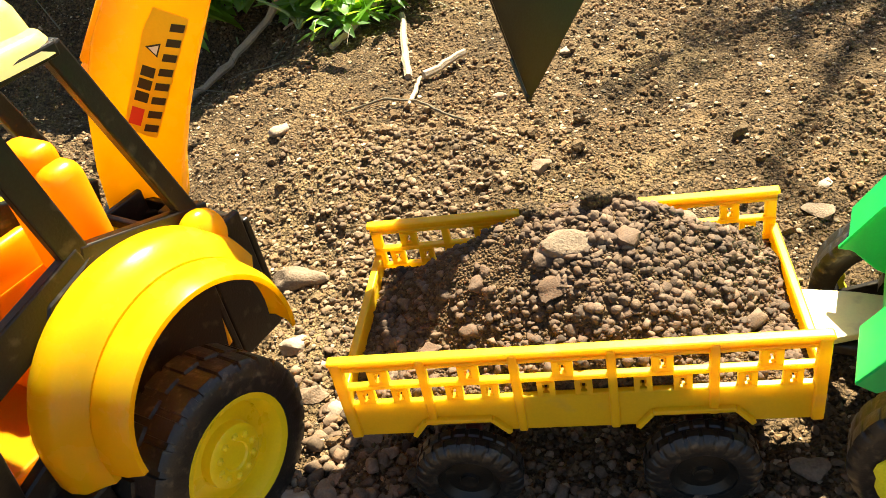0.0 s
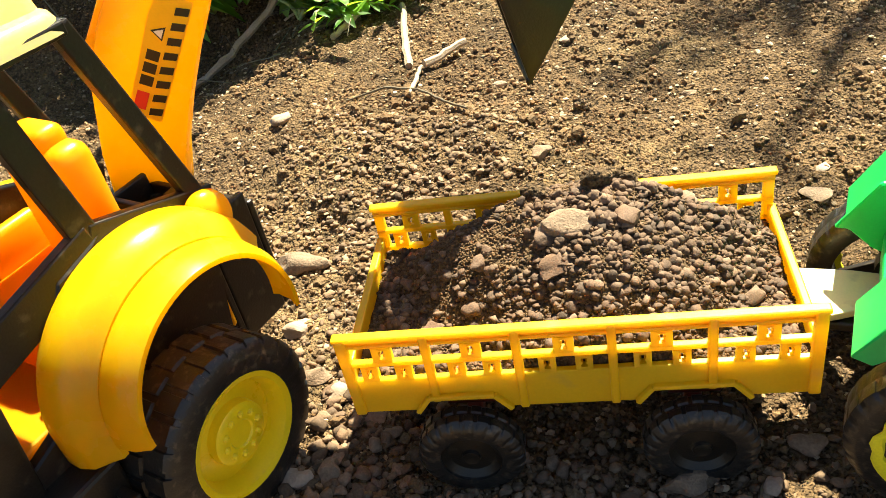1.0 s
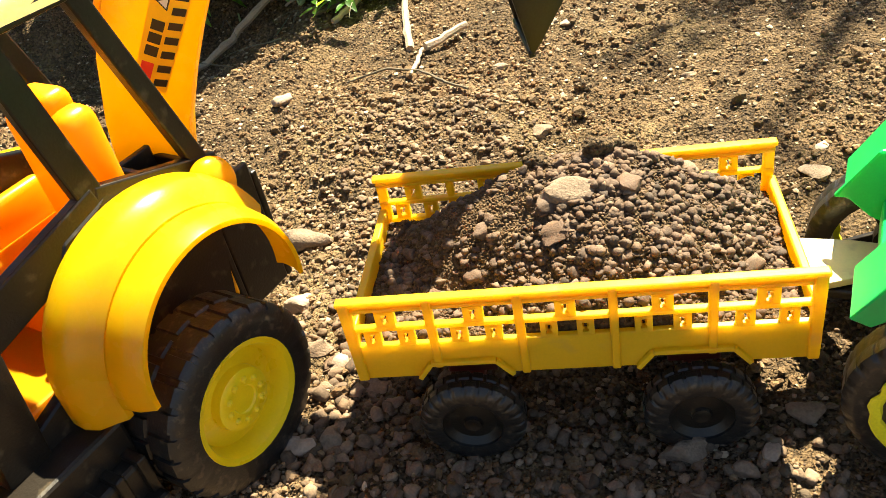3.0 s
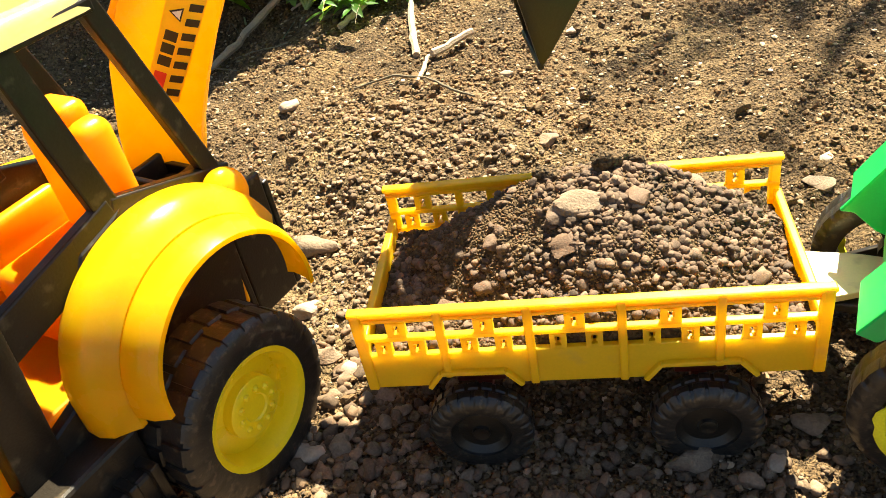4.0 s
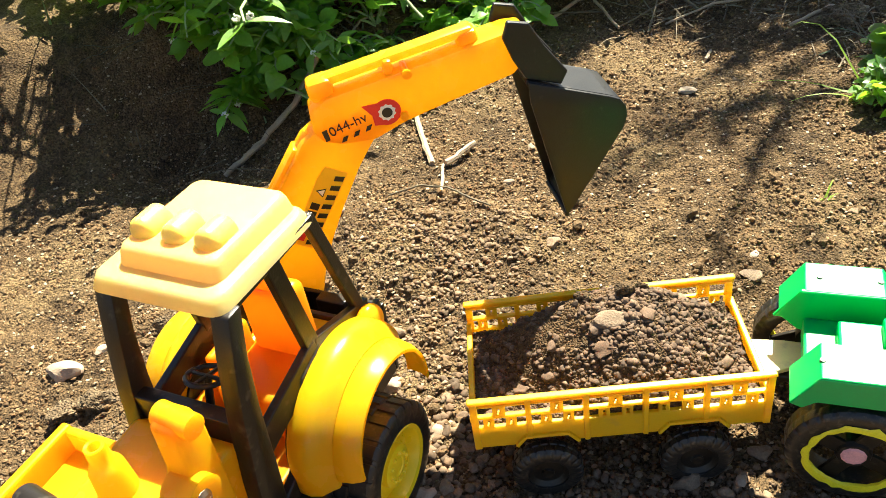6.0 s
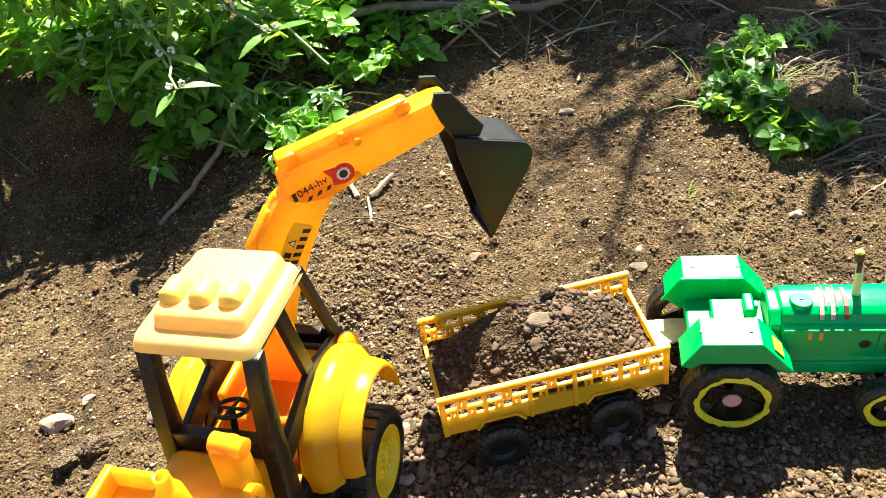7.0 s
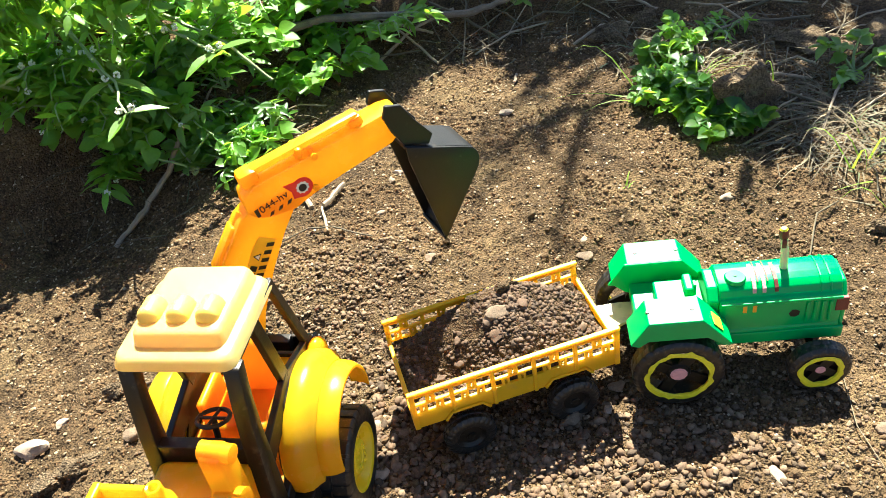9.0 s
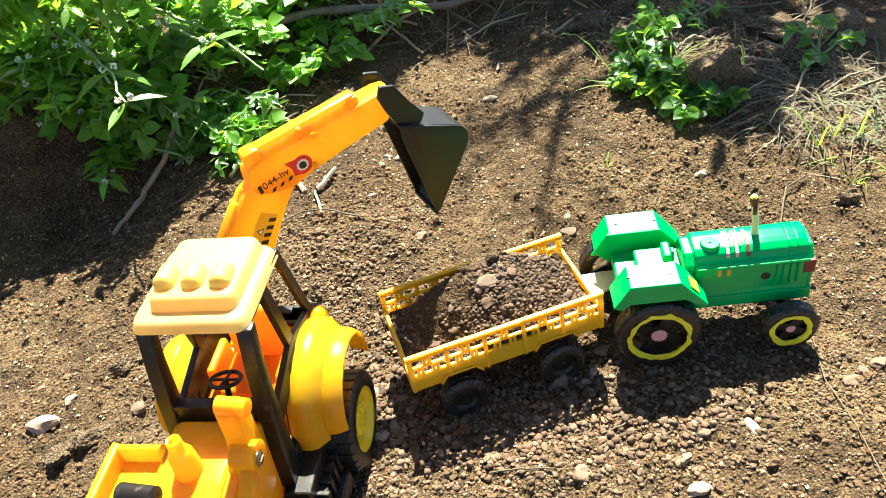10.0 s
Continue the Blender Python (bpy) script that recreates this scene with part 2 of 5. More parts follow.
def tube(points, radii, seg=8, flat=1.0):
    """A tube through points, with a radius at each (or one for all)."""
    bm = bmesh.new()
    pts = [Vector(p) for p in points]
    if not hasattr(radii, "__len__"):
        radii = [radii] * len(pts)
    rings = []
    for i, p in enumerate(pts):
        d = (pts[min(i + 1, len(pts) - 1)] - pts[max(i - 1, 0)]).normalized()
        u = d.cross(Vector((0, 0, 1)) if abs(d.z) < 0.9 else Vector((1, 0, 0))).normalized()
        v = u.cross(d)
        rings.append([bm.verts.new(p + radii[i] * (math.cos(a) * u + math.sin(a) * v * flat)) for a in (2 * math.pi * k / seg for k in range(seg))])
    for a, b in zip(rings, rings[1:]):
        for k in range(seg):
            bm.faces.new((a[k], a[(k + 1) % seg], b[(k + 1) % seg], b[k]))
    bm.faces.new(rings[0][::-1])
    bm.faces.new(rings[-1])
    return bm


def bar(a, b, w, h, bev=0.001):
    """A square bar from a to b, w wide and h high."""
    a, b = Vector(a), Vector(b)
    d = b - a
    bm = box(-w / 2, w / 2, 0, d.length, -h / 2, h / 2, bev)
    q = d.to_track_quat("Y", "Z").to_matrix().to_4x4()
    bm.transform(Matrix.Translation(a) @ q)
    return bm


def arch_skin(centre, sections, t, start, end, steps=34, drop=0.0):
    """A moulded mudguard: (x, half length, height) across it, swept over the wheel from angle start to end; drop: how far its front hangs straight down."""
    bm = bmesh.new()
    rows = []
    for i in range(steps + 1):
        an = radians(start + (end - start) * i / steps)
        rows.append((math.cos(an), math.sin(an), 0.0))
    if drop:
        rows.append((math.cos(radians(end)), math.sin(radians(end)), -drop))
    grid = []
    for c, s, dz in rows:
        top = [bm.verts.new((x, centre[0] + a * c, centre[1] + b * s + dz)) for x, a, b in sections]
        low = [bm.verts.new((x, centre[0] + (a - t) * c, centre[1] + (b - t) * s + dz)) for x, a, b in sections[::-1]]
        grid.append(top + low)
    n = len(grid[0])
    for r, q in zip(grid, grid[1:]):
        for k in range(n):
            bm.faces.new((r[k], r[(k + 1) % n], q[(k + 1) % n], q[k]))
    bm.faces.new(grid[0])
    bm.faces.new(grid[-1][::-1])
    return bm


def rock_shape(rng, sub=1, flat=0.7, rough=0.25, facets=7):
    """Verts and triangles of one worn stone of radius about 1."""
    bm = bmesh.new()
    bmesh.ops.create_icosphere(bm, subdivisions=sub, radius=1)
    off = Vector(rng.uniform(-50, 50, 3))
    sx, sy, sz = rng.uniform(0.8, 1.25), rng.uniform(0.7, 1.0), flat * rng.uniform(0.75, 1.15)
    cuts = [(Vector(rng.normal(size=3)).normalized(), rng.uniform(0.5, 0.85)) for _ in range(facets)]
    lumpy = 0.5 if sub > 2 and rough > 0.45 else 0.0
    for v in bm.verts:
        p = v.co.copy()
        for n, d in cuts:
            e = p.dot(n) - d
            if e > 0:
                p -= n * e * 0.92
        p *= 1 + rough * noise.noise(v.co * 1.3 + off) + lumpy * (0.4 * noise.noise(v.co * 3.5 + off) + 0.25 * noise.noise(v.co * 8 + off))
        v.co = (p.x * sx, p.y * sy, p.z * sz)
    bm.verts.ensure_lookup_table()
    vs = np.array([v.co[:] for v in bm.verts])
    fs = np.array([[v.index for v in f.verts] for f in bm.faces])
    bm.free()
    return vs, fs


def scatter_mesh(name, shapes, spots, mat, smooth=True):
    """One joined mesh of many small pieces: spots are rows (x, y, z, size, turn, tilt)."""
    rng = np.random.default_rng(5)
    vs, fs, base = [], [], 0
    for x, y, z, size, turn, tilt in spots:
        v, f = shapes[rng.integers(len(shapes))]
        c, s, ct, st = math.cos(turn), math.sin(turn), math.cos(tilt), math.sin(tilt)
        m = np.array([[c, -s, 0], [s, c, 0], [0, 0, 1]]) @ np.array([[1, 0, 0], [0, ct, -st], [0, st, ct]])
        vs.append(v @ m.T * size + (x, y, z))
        fs.append(f + base)
        base += len(v)
    vs, fs = np.concatenate(vs), np.concatenate(fs)
    me = bpy.data.meshes.new(name)
    me.vertices.add(len(vs))
    me.vertices.foreach_set("co", vs.ravel())
    me.loops.add(fs.size)
    me.loops.foreach_set("vertex_index", fs.ravel())
    me.polygons.add(len(fs))
    me.polygons.foreach_set("loop_start", np.arange(0, fs.size, 3))
    me.polygons.foreach_set("use_smooth", np.full(len(fs), smooth))
    me.update(calc_edges=True)
    me.validate()
    me.materials.append(mat)
    return new(name, me)


def pebble_pieces(shapes, spots, mat, parent, rng):
    """The largest pebbles, each an object of its own on one of a few shared meshes."""
    meshes = []
    for v, f in shapes:
        me = bpy.data.meshes.new("pebble")
        me.from_pydata((v * 0.003).tolist(), [], f.tolist())
        me.polygons.foreach_set("use_smooth", [True] * len(f))
        me.materials.append(mat)
        meshes.append(me)
    for x, y, z, size, turn, tilt in spots:
        ob = new("pebble", meshes[rng.integers(len(meshes))])
        ob.parent = parent
        ob.matrix_basis = Matrix.LocRotScale((x, y, z), Euler((tilt, 0, turn)), (size / 0.003,) * 3)


# ---- ground ----
def smooth(a, b, v):
    k = min(1.0, max(0.0, (v - a) / (b - a)))
    return k * k * (3 - 2 * k)


def bank_line(x):
    """The foot of the bank: its y at x."""
    if x < -0.1:
        return 1.02 + (x + 0.1) * 0.6
    return 1.02 + 0.02 * math.sin(6 * x)


def ground_z(x, y, fine=True):
    z = 0.022 * smooth(0.42, 0.72, y)
    z += 0.026 * math.exp(-(((x + 0.17) / 0.13) ** 2 + ((y - 0.545) / 0.07) ** 2))
    z += 0.012 * math.exp(-(((x + 0.12) / 0.05) ** 2 + ((y - 0.44) / 0.05) ** 2))
    z -= 0.012 * smooth(-0.3, -0.7, x)
    z -= 0.06 * math.exp(-(((x + 0.56) / 0.15) ** 2 + ((y - 0.72) / 0.1) ** 2))
    z -= 0.0095 * math.exp(-(((x - 0.01) / 0.12) ** 2 + ((y - 0.315) / 0.075) ** 2))
    d = y - bank_line(x)
    z += (0.10 + 0.03 * noise.noise((x * 3, y * 3, 7))) * smooth(-0.02, 0.22, d) + 0.12 * smooth(0.2, 0.9, d)
    if fine:
        far = smooth(2.5, 1.2, abs(x) + abs(y - 0.5))
        z += far * (0.006 * noise.noise((x * 9, y * 9, 1.5)) + 0.0042 * noise.noise((x * 34, y * 34, 3.1)) + 0.0042 * noise.noise((x * 90, y * 90, 9.4)) + 0.0013 * noise.noise((x * 190, y * 190, 4.4)))
        z += 0.03 * noise.noise((x * 7, y * 7, 11)) * smooth(0.0, 0.2, d)
    return z


def build_ground():
    xs = [-60, -20, -6, -2.5] + list(np.arange(-1.3, -0.78, 0.01)) + list(np.arange(-0.78, 0.6, 0.0031)) + list(np.arange(0.602, 1.1, 0.01)) + [2.2, 6, 20, 60]
    ys = [-60, -20, -6, -1.2] + list(np.arange(-0.2, 0.06, 0.01)) + list(np.arange(0.06, 1.1, 0.0031)) + list(np.arange(1.102, 1.7, 0.01)) + [2.4, 6, 20, 60]
    nx, ny = len(xs), len(ys)
    vs = [(x, y, ground_z(x, y)) for y in ys for x in xs]
    fs = [(j * nx + i, j * nx + i + 1, (j + 1) * nx + i + 1, (j + 1) * nx + i) for j in range(ny - 1) for i in range(nx - 1)]
    me = bpy.data.meshes.new("ground")
    me.from_pydata(vs, [], fs)
    me.polygons.foreach_set("use_smooth", [True] * len(fs))
    me.materials.append(M_SOIL)
    return tagged(new("ground", me), "dry brown garden soil with grit and a low bank", "soil", kind="structure")


build_ground()

# ---- frames of the three toys ----
TRAILER = pose(-0.089, 0.271, 0.0, 0, 0, 13.1)
TRACTOR = pose(0.159, 0.353, 0.0, 0, 0, -5)
BACKHOE = pose(-0.222, 0.255, 0.0, 0, 0, -11)


# ---- trailer ----
def wheel_tyre(r, w, rim, lugs, lug_h=0.0015, lug_len=0.5):
    """A tyre in one skin; its tread blocks stand lug_h proud in two staggered rows."""
    s = r - rim
    prof = [(rim, -w / 2, 0), (rim + s * 0.55, -w / 2 - 0.0006, 0), (r - 0.0022, -w / 2 + 0.0004, 1), (r, -w / 2 + 0.0026, 1), (r, -0.0012, 1), (r, -0.0004, 0),
            (r, 0.0004, 0), (r, 0.0012, 2), (r, w / 2 - 0.0026, 2), (r - 0.0022, w / 2 - 0.0004, 2), (rim + s * 0.55, w / 2 + 0.0006, 0), (rim, w / 2, 0), (rim - 0.001, 0, 0)]
    bm = bmesh.new()
    rings = []
    cuts = sorted([(k + f, 1, v) for k in range(lugs) for f, v in ((0.0, 1), (0.70, 1), (0.73, 0), (0.97, 0))] + [((k + 0.5 + f) % lugs, 2, v) for k in range(lugs) for f, v in ((0.0, 1), (0.70, 1), (0.73, 0), (0.97, 0))])
    state = {1: 1, 2: 1}
    for at, side, v in cuts:
        state[side] = v
        a = 2 * math.pi * at / lugs
        up = {0: 0.0, 1: lug_h * state[1], 2: lug_h * state[2]}
        rings.append([bm.verts.new((x, (q + up[k]) * math.cos(a), (q + up[k]) * math.sin(a))) for q, x, k in prof])
    seg = len(rings)
    n = len(prof)
    for i in range(seg):
        q = rings[(i + 1) % seg]
        for k in range(n):
            bm.faces.new((rings[i][k], q[k], q[(k + 1) % n], rings[i][(k + 1) % n]))
    return bm


def build_trailer():
    L, W, Z0, Z1 = 0.198, 0.097, 0.046, 0.092
    t = thing("toy_trailer", TRAILER, "yellow plastic toy trailer with slotted side boards, heaped with gravel", "toy trailer")
    part("bed", join(box(0.001, L - 0.001, 0.001, W - 0.001, Z0 + 0.003, Z0 + 0.006, 0.0008), box(0.03, L - 0.03, 0.03, 0.067, 0.034, Z0 + 0.003, 0.001)), M_TRAILER, t)
    edges = [0.0, 0.195, 0.388, 0.585, 0.785, 1.0]
    for y, out in ((0.0, -1), (W, 1)):
        y0, y1 = y - 0.0016, y + 0.0016
        poly = [(0, Z0), (0.145, Z0), (0.175, Z0 + 0.008), (0.325, Z0 + 0.008), (0.36, Z0), (0.63, Z0), (0.66, Z0 + 0.008), (0.83, Z0 + 0.008), (0.865, Z0), (1, Z0), (1, 0.0662), (0, 0.0662)]
        board = part("side_board", prism([(u * L, z) for u, z in poly], "y", y0, y1, 0.0004, 1), M_TRAILER, t)
        part("top_rail", join(box(-0.001, L + 0.001, y - 0.0025, y + 0.0025, Z1 - 0.0025, Z1, 0.0008), box(0, L, y - 0.002, y + 0.002, Z1 - 0.0062, Z1 - 0.0043, 0.0006),
                              box(0, L, y - 0.0012, y + 0.0012, Z1 - 0.005, Z1 - 0.002)), M_TRAILER, board)
        part("middle_rail", box(0, L, y - 0.0018, y + 0.0018, 0.0746, 0.077, 0.0006), M_TRAILER, board)
        for k, e in enumerate(edges):
            half = 0.0025 if k in (0, 5) else 0.0019
            x = min(max(e * L, half), L - half)
            part("post", join(box(x - half, x + half, y + out * 0.0032, y - 0.0014 * out, Z0 + (0.0 if k in (0, 2, 3, 5) else 0.006), Z1 - 0.001, 0.0009)), M_TRAILER, board)
        for k in range(5):
            a, b = edges[k] * L + 0.0028, edges[k + 1] * L - 0.0028
            for u, z0, z1, wd in ((0.5, 0.0772, Z1 - 0.0066, 0.0085), (0.27, 0.066, 0.0744, 0.0072), (0.73, 0.066, 0.0744, 0.0072)):
                x = a + (b - a) * u
                h = wd / 2
                zc = (z0 + z1) / 2
                part("slat", join(box(x - h, x - 0.0013, y0, y1, z0, z1), box(x + 0.0013, x + h, y0, y1, z0, z1), box(x - 0.0013, x + 0.0013, y0, y1, z0, zc - 0.0024),
                                  box(x - 0.0013, x + 0.0013, y0, y1, zc + 0.0026, z1), box(x - 0.0013, x - 0.0006, y0, y1, zc - 0.0008, zc + 0.0006), box(x + 0.0006, x + 0.0013, y0, y1, zc - 0.0008, zc + 0.0006)), M_TRAILER, board)
        for a, b in ((0.145, 0.36), (0.63, 0.865)):
            pts = [(a * L, Z0), (a * L + 0.0065, Z0 + 0.0088), (b * L - 0.0072, Z0 + 0.0088), (b * L, Z0)]
            part("arch_rib", join(*[bar((p[0], y + out * 0.0022, p[1]), (q[0], y + out * 0.0022, q[1]), 0.0035, 0.0024, 0.0005) for p, q in zip(pts, pts[1:])]), M_TRAILER, board)
    for x in (0.0012, L - 0.0012):
        part("end_board", join(box(x - 0.0014, x + 0.0014, 0.001, W - 0.001, Z0, 0.071, 0.0006), box(x - 0.002, x + 0.002, 0.001, W - 0.001, 0.069, 0.0728, 0.0008)), M_TRAILER, t)
    part("tongue", prism([(L - 0.002, 0.03), (L - 0.002, 0.068), (L + 0.028, 0.062), (L + 0.048, 0.055), (L + 0.048, 0.043), (L + 0.028, 0.036)], "z", 0.052, 0.056, 0.0008), M_TONGUE, t, "pale cream tow tongue")
    for x in (0.048, 0.151):
        part("axle", join(box(x - 0.004, x + 0.004, 0.008, W - 0.008, 0.012, 0.019, 0.001), box(x - 0.012, x + 0.012, 0.02, 0.077, 0.025, 0.047, 0.001)), M_BROWN, t)
        for y in (0.0005, W - 0.0005):
            m = Matrix.Translation((x, y, 0.0155)) @ Matrix.Rotation(radians(90), 4, "Z")
            bm = wheel_tyre(0.0242, 0.014, 0.0145, 24, 0.0007, 0.7)
            bm.transform(m)
            wh = part("wheel", bm, M_RUBBER, t, smooth=True)
            bm = lathe([(0.0, -0.0045), (0.004, -0.0058), (0.0045, -0.0042), (0.011, -0.0032), (0.0148, -0.006), (0.0148, 0.006), (0.011, 0.0032), (0.0045, 0.0042), (0.004, 0.0058), (0.0, 0.0045)], 28)
            bm.transform(m)
            part("rim", bm, M_BLACK, wh, smooth=True)
    return t


build_trailer()


# ---- load in the trailer ----
def load_z(x, y):
    dy = (y - 0.073) / (0.088 if y < 0.073 else 0.05)
    d = (abs(x - 0.114) / (0.106 if x < 0.114 else 0.09)) ** 1.35 + abs(dy) ** 1.35
    z = 0.064 + 0.046 * max(0.0, 1 - d)
    z += 0.006 * math.exp(-(((x - 0.058) / 0.03) ** 2 + ((y - 0.055) / 0.03) ** 2)) + 0.006 * math.exp(-(((x - 0.12) / 0.05) ** 2 + ((y - 0.03) / 0.03) ** 2))
    return z + 0.0026 * noise.noise((x * 60, y * 60, 2)) + 0.0012 * noise.noise((x * 190, y * 190, 5))


def build_load():
    n, m = 84, 44
    x0, x1, y0, y1 = 0.0032, 0.1948, 0.0022, 0.0948
    vs = [(x0 + (x1 - x0) * i / (n - 1), y0 + (y1 - y0) * j / (m - 1), 0) for j in range(m) for i in range(n)]
    vs = [(x, y, load_z(x, y)) for x, y, _ in vs]
    fs = [(j * n + i, j * n + i + 1, (j + 1) * n + i + 1, (j + 1) * n + i) for j in range(m - 1) for i in range(n - 1)]
    bm = bmesh.new()
    bv = [bm.verts.new(v) for v in vs]
    for f in fs:
        bm.faces.new([bv[i] for i in f])
    rim = [j * n for j in range(m)], [j * n + n - 1 for j in range(m)], list(range(n)), [(m - 1) * n + i for i in range(n)]
    for line in rim:
        low = [bm.verts.new((vs[i][0], vs[i][1], 0.0522)) for i in line]
        for k in range(len(line) - 1):
            bm.faces.new((bv[line[k]], bv[line[k + 1]], low[k + 1], low[k]))
    t = thing("gravel_load", TRAILER, "heap of brown soil and pebbles filling the toy trailer", "gravel heap", kind="stuff")
    tagged(part("soil_heap", bm, M_LOADSOIL, t, smooth=True), kind="stuff")
    rng = np.random.default_rng(21)
    shapes = [rock_shape(rng, 2, 0.85, 0.45, 4) for _ in range(6)] + [rock_shape(rng, 2, 0.65, 0.5, 9) for _ in range(10)]
    spots = []
    for _ in range(5200):
        x, y = rng.uniform(x0 + 0.002, x1 - 0.002), rng.uniform(y0 + 0.002, y1 - 0.002)
        soil = math.exp(-(((x - 0.052) / 0.042) ** 4 + ((y - 0.066) / 0.04) ** 4))
        if rng.random() < soil * 0.86:
            continue
        r = 0.0006 + 0.0026 * rng.random() ** 2.3
        spots.append((x, y, load_z(x, y) + r * 0.25, r, rng.uniform(0, 6.3), rng.uniform(-0.6, 0.6)))
    spots.sort(key=lambda q: -q[3])
    pebble_pieces(shapes, spots[:290], M_LOADPIECE, t, rng)
    ob = scatter_mesh("pebbles", shapes, spots[290:], M_LOAD, True)
    ob.parent = t
    tagged(ob, "small rounded brown and grey pebbles", kind="stuff")
    spots = []
    small = [rock_shape(rng, 1, 0.8, 0.3) for _ in range(8)]
    for _ in range(13000):
        x, y = rng.uniform(x0, x1), rng.uniform(y0, y1)
        r = rng.uniform(0.0004, 0.001)
        spots.append((x, y, load_z(x, y) + r * 0.3, r, rng.uniform(0, 6.3), rng.uniform(-0.6, 0.6)))
    ob = scatter_mesh("crumbs", small, spots, M_LOADGRIT)
    ob.parent = t
    tagged(ob, "fine soil crumbs", kind="stuff")


build_load()


def stone(x, y, z, r, turn, mat, label, frame_m=None, flat=0.6, sub=3, rough=0.35, group="loose stones", name="stone", tilt=(0, 0), stretch=1.25):
    rng = np.random.default_rng(int(abs(x * 7919 + y * 104729) * 100) % 100000)
    vs, fs = rock_shape(rng, sub, flat, rough)
    bm = bmesh.new()
    bv = [bm.verts.new(v * r * np.array([stretch, 1, 1])) for v in vs]
    for f in fs:
        bm.faces.new([bv[i] for i in f])
    ob = part(name, bm, mat, None, smooth=True)
    p = frame_m @ Vector((x, y, z)) if frame_m else Vector((x, y, z))
    ob.matrix_world = pose(*p, tilt[0], tilt[1], turn)
    return tagged(ob, label, name.replace("_", " "), group)


for x, y, r, turn, flat, tilt, mat, label in (
        (0.103, 0.049, 0.0098, 10, 0.42, (28, 0), M_STONE, "flat tan stone lying on the gravel heap"),
        (0.117, 0.081, 0.0052, 150, 0.6, (20, 25), M_PALE, "pale chip of stone on the heap's peak"),
        (0.092, 0.046, 0.006, 60, 0.5, (25, 10), M_LOADPIECE, "small tan stone on the gravel heap"),
        (0.094, 0.033, 0.007, 30, 0.45, (25, -10), M_LOADPIECE, "narrow brown stone on the gravel heap"),
        (0.128, 0.052, 0.0068, 80, 0.5, (20, 0), M_LOADPIECE, "reddish stone on the gravel heap"),
        (0.086, 0.076, 0.006, 0, 0.8, (10, 0), M_LOADSOIL, "dark crumb of soil on the gravel heap"),
        (0.115, 0.072, 0.0078, 40, 0.8, (0, 10), M_LOADSOIL, "dark lump of soil on the gravel heap"),
        (0.128, 0.080, 0.0066, 10, 0.8, (0, 10), M_LOADSOIL, "dark lump of soil on the gravel heap"),
        (0.183, 0.078, 0.0082, 70, 0.9, (0, 0), M_LOADSOIL, "dark lump of soil against the trailer's board"),
        (0.152, 0.078, 0.005, 20, 0.6, (0, 10), M_LOADPIECE, "brown stone near the trailer's far board"),
        (0.055, 0.03, 0.0055, 10, 0.6, (20, 0), M_LOADPIECE, "grey-brown stone in the gravel heap"),
        (0.036, 0.028, 0.005, 10, 0.6, (20, 0), M_LOADPIECE, "grey-brown stone in the gravel heap"),
        (0.06, 0.045, 0.004, 70, 0.6, (20, 0), M_LOADPIECE, "tan stone in the gravel heap"),
        (0.178, 0.035, 0.0055, 70, 0.7, (10, 0), M_LOADPIECE, "round brown stone in the gravel heap"),
        (0.188, 0.022, 0.0055, 20, 0.7, (10, 0), M_LOADPIECE, "round brown stone in the gravel heap"),
        (0.02, 0.06, 0.0045, 20, 0.7, (10, 0), M_LOADPIECE, "small stone on the soil heap")):
    stone(x, y, load_z(x, y) + r * flat * 0.25, r, turn, mat, label, TRAILER, flat, tilt=tilt, group="stones on the load")


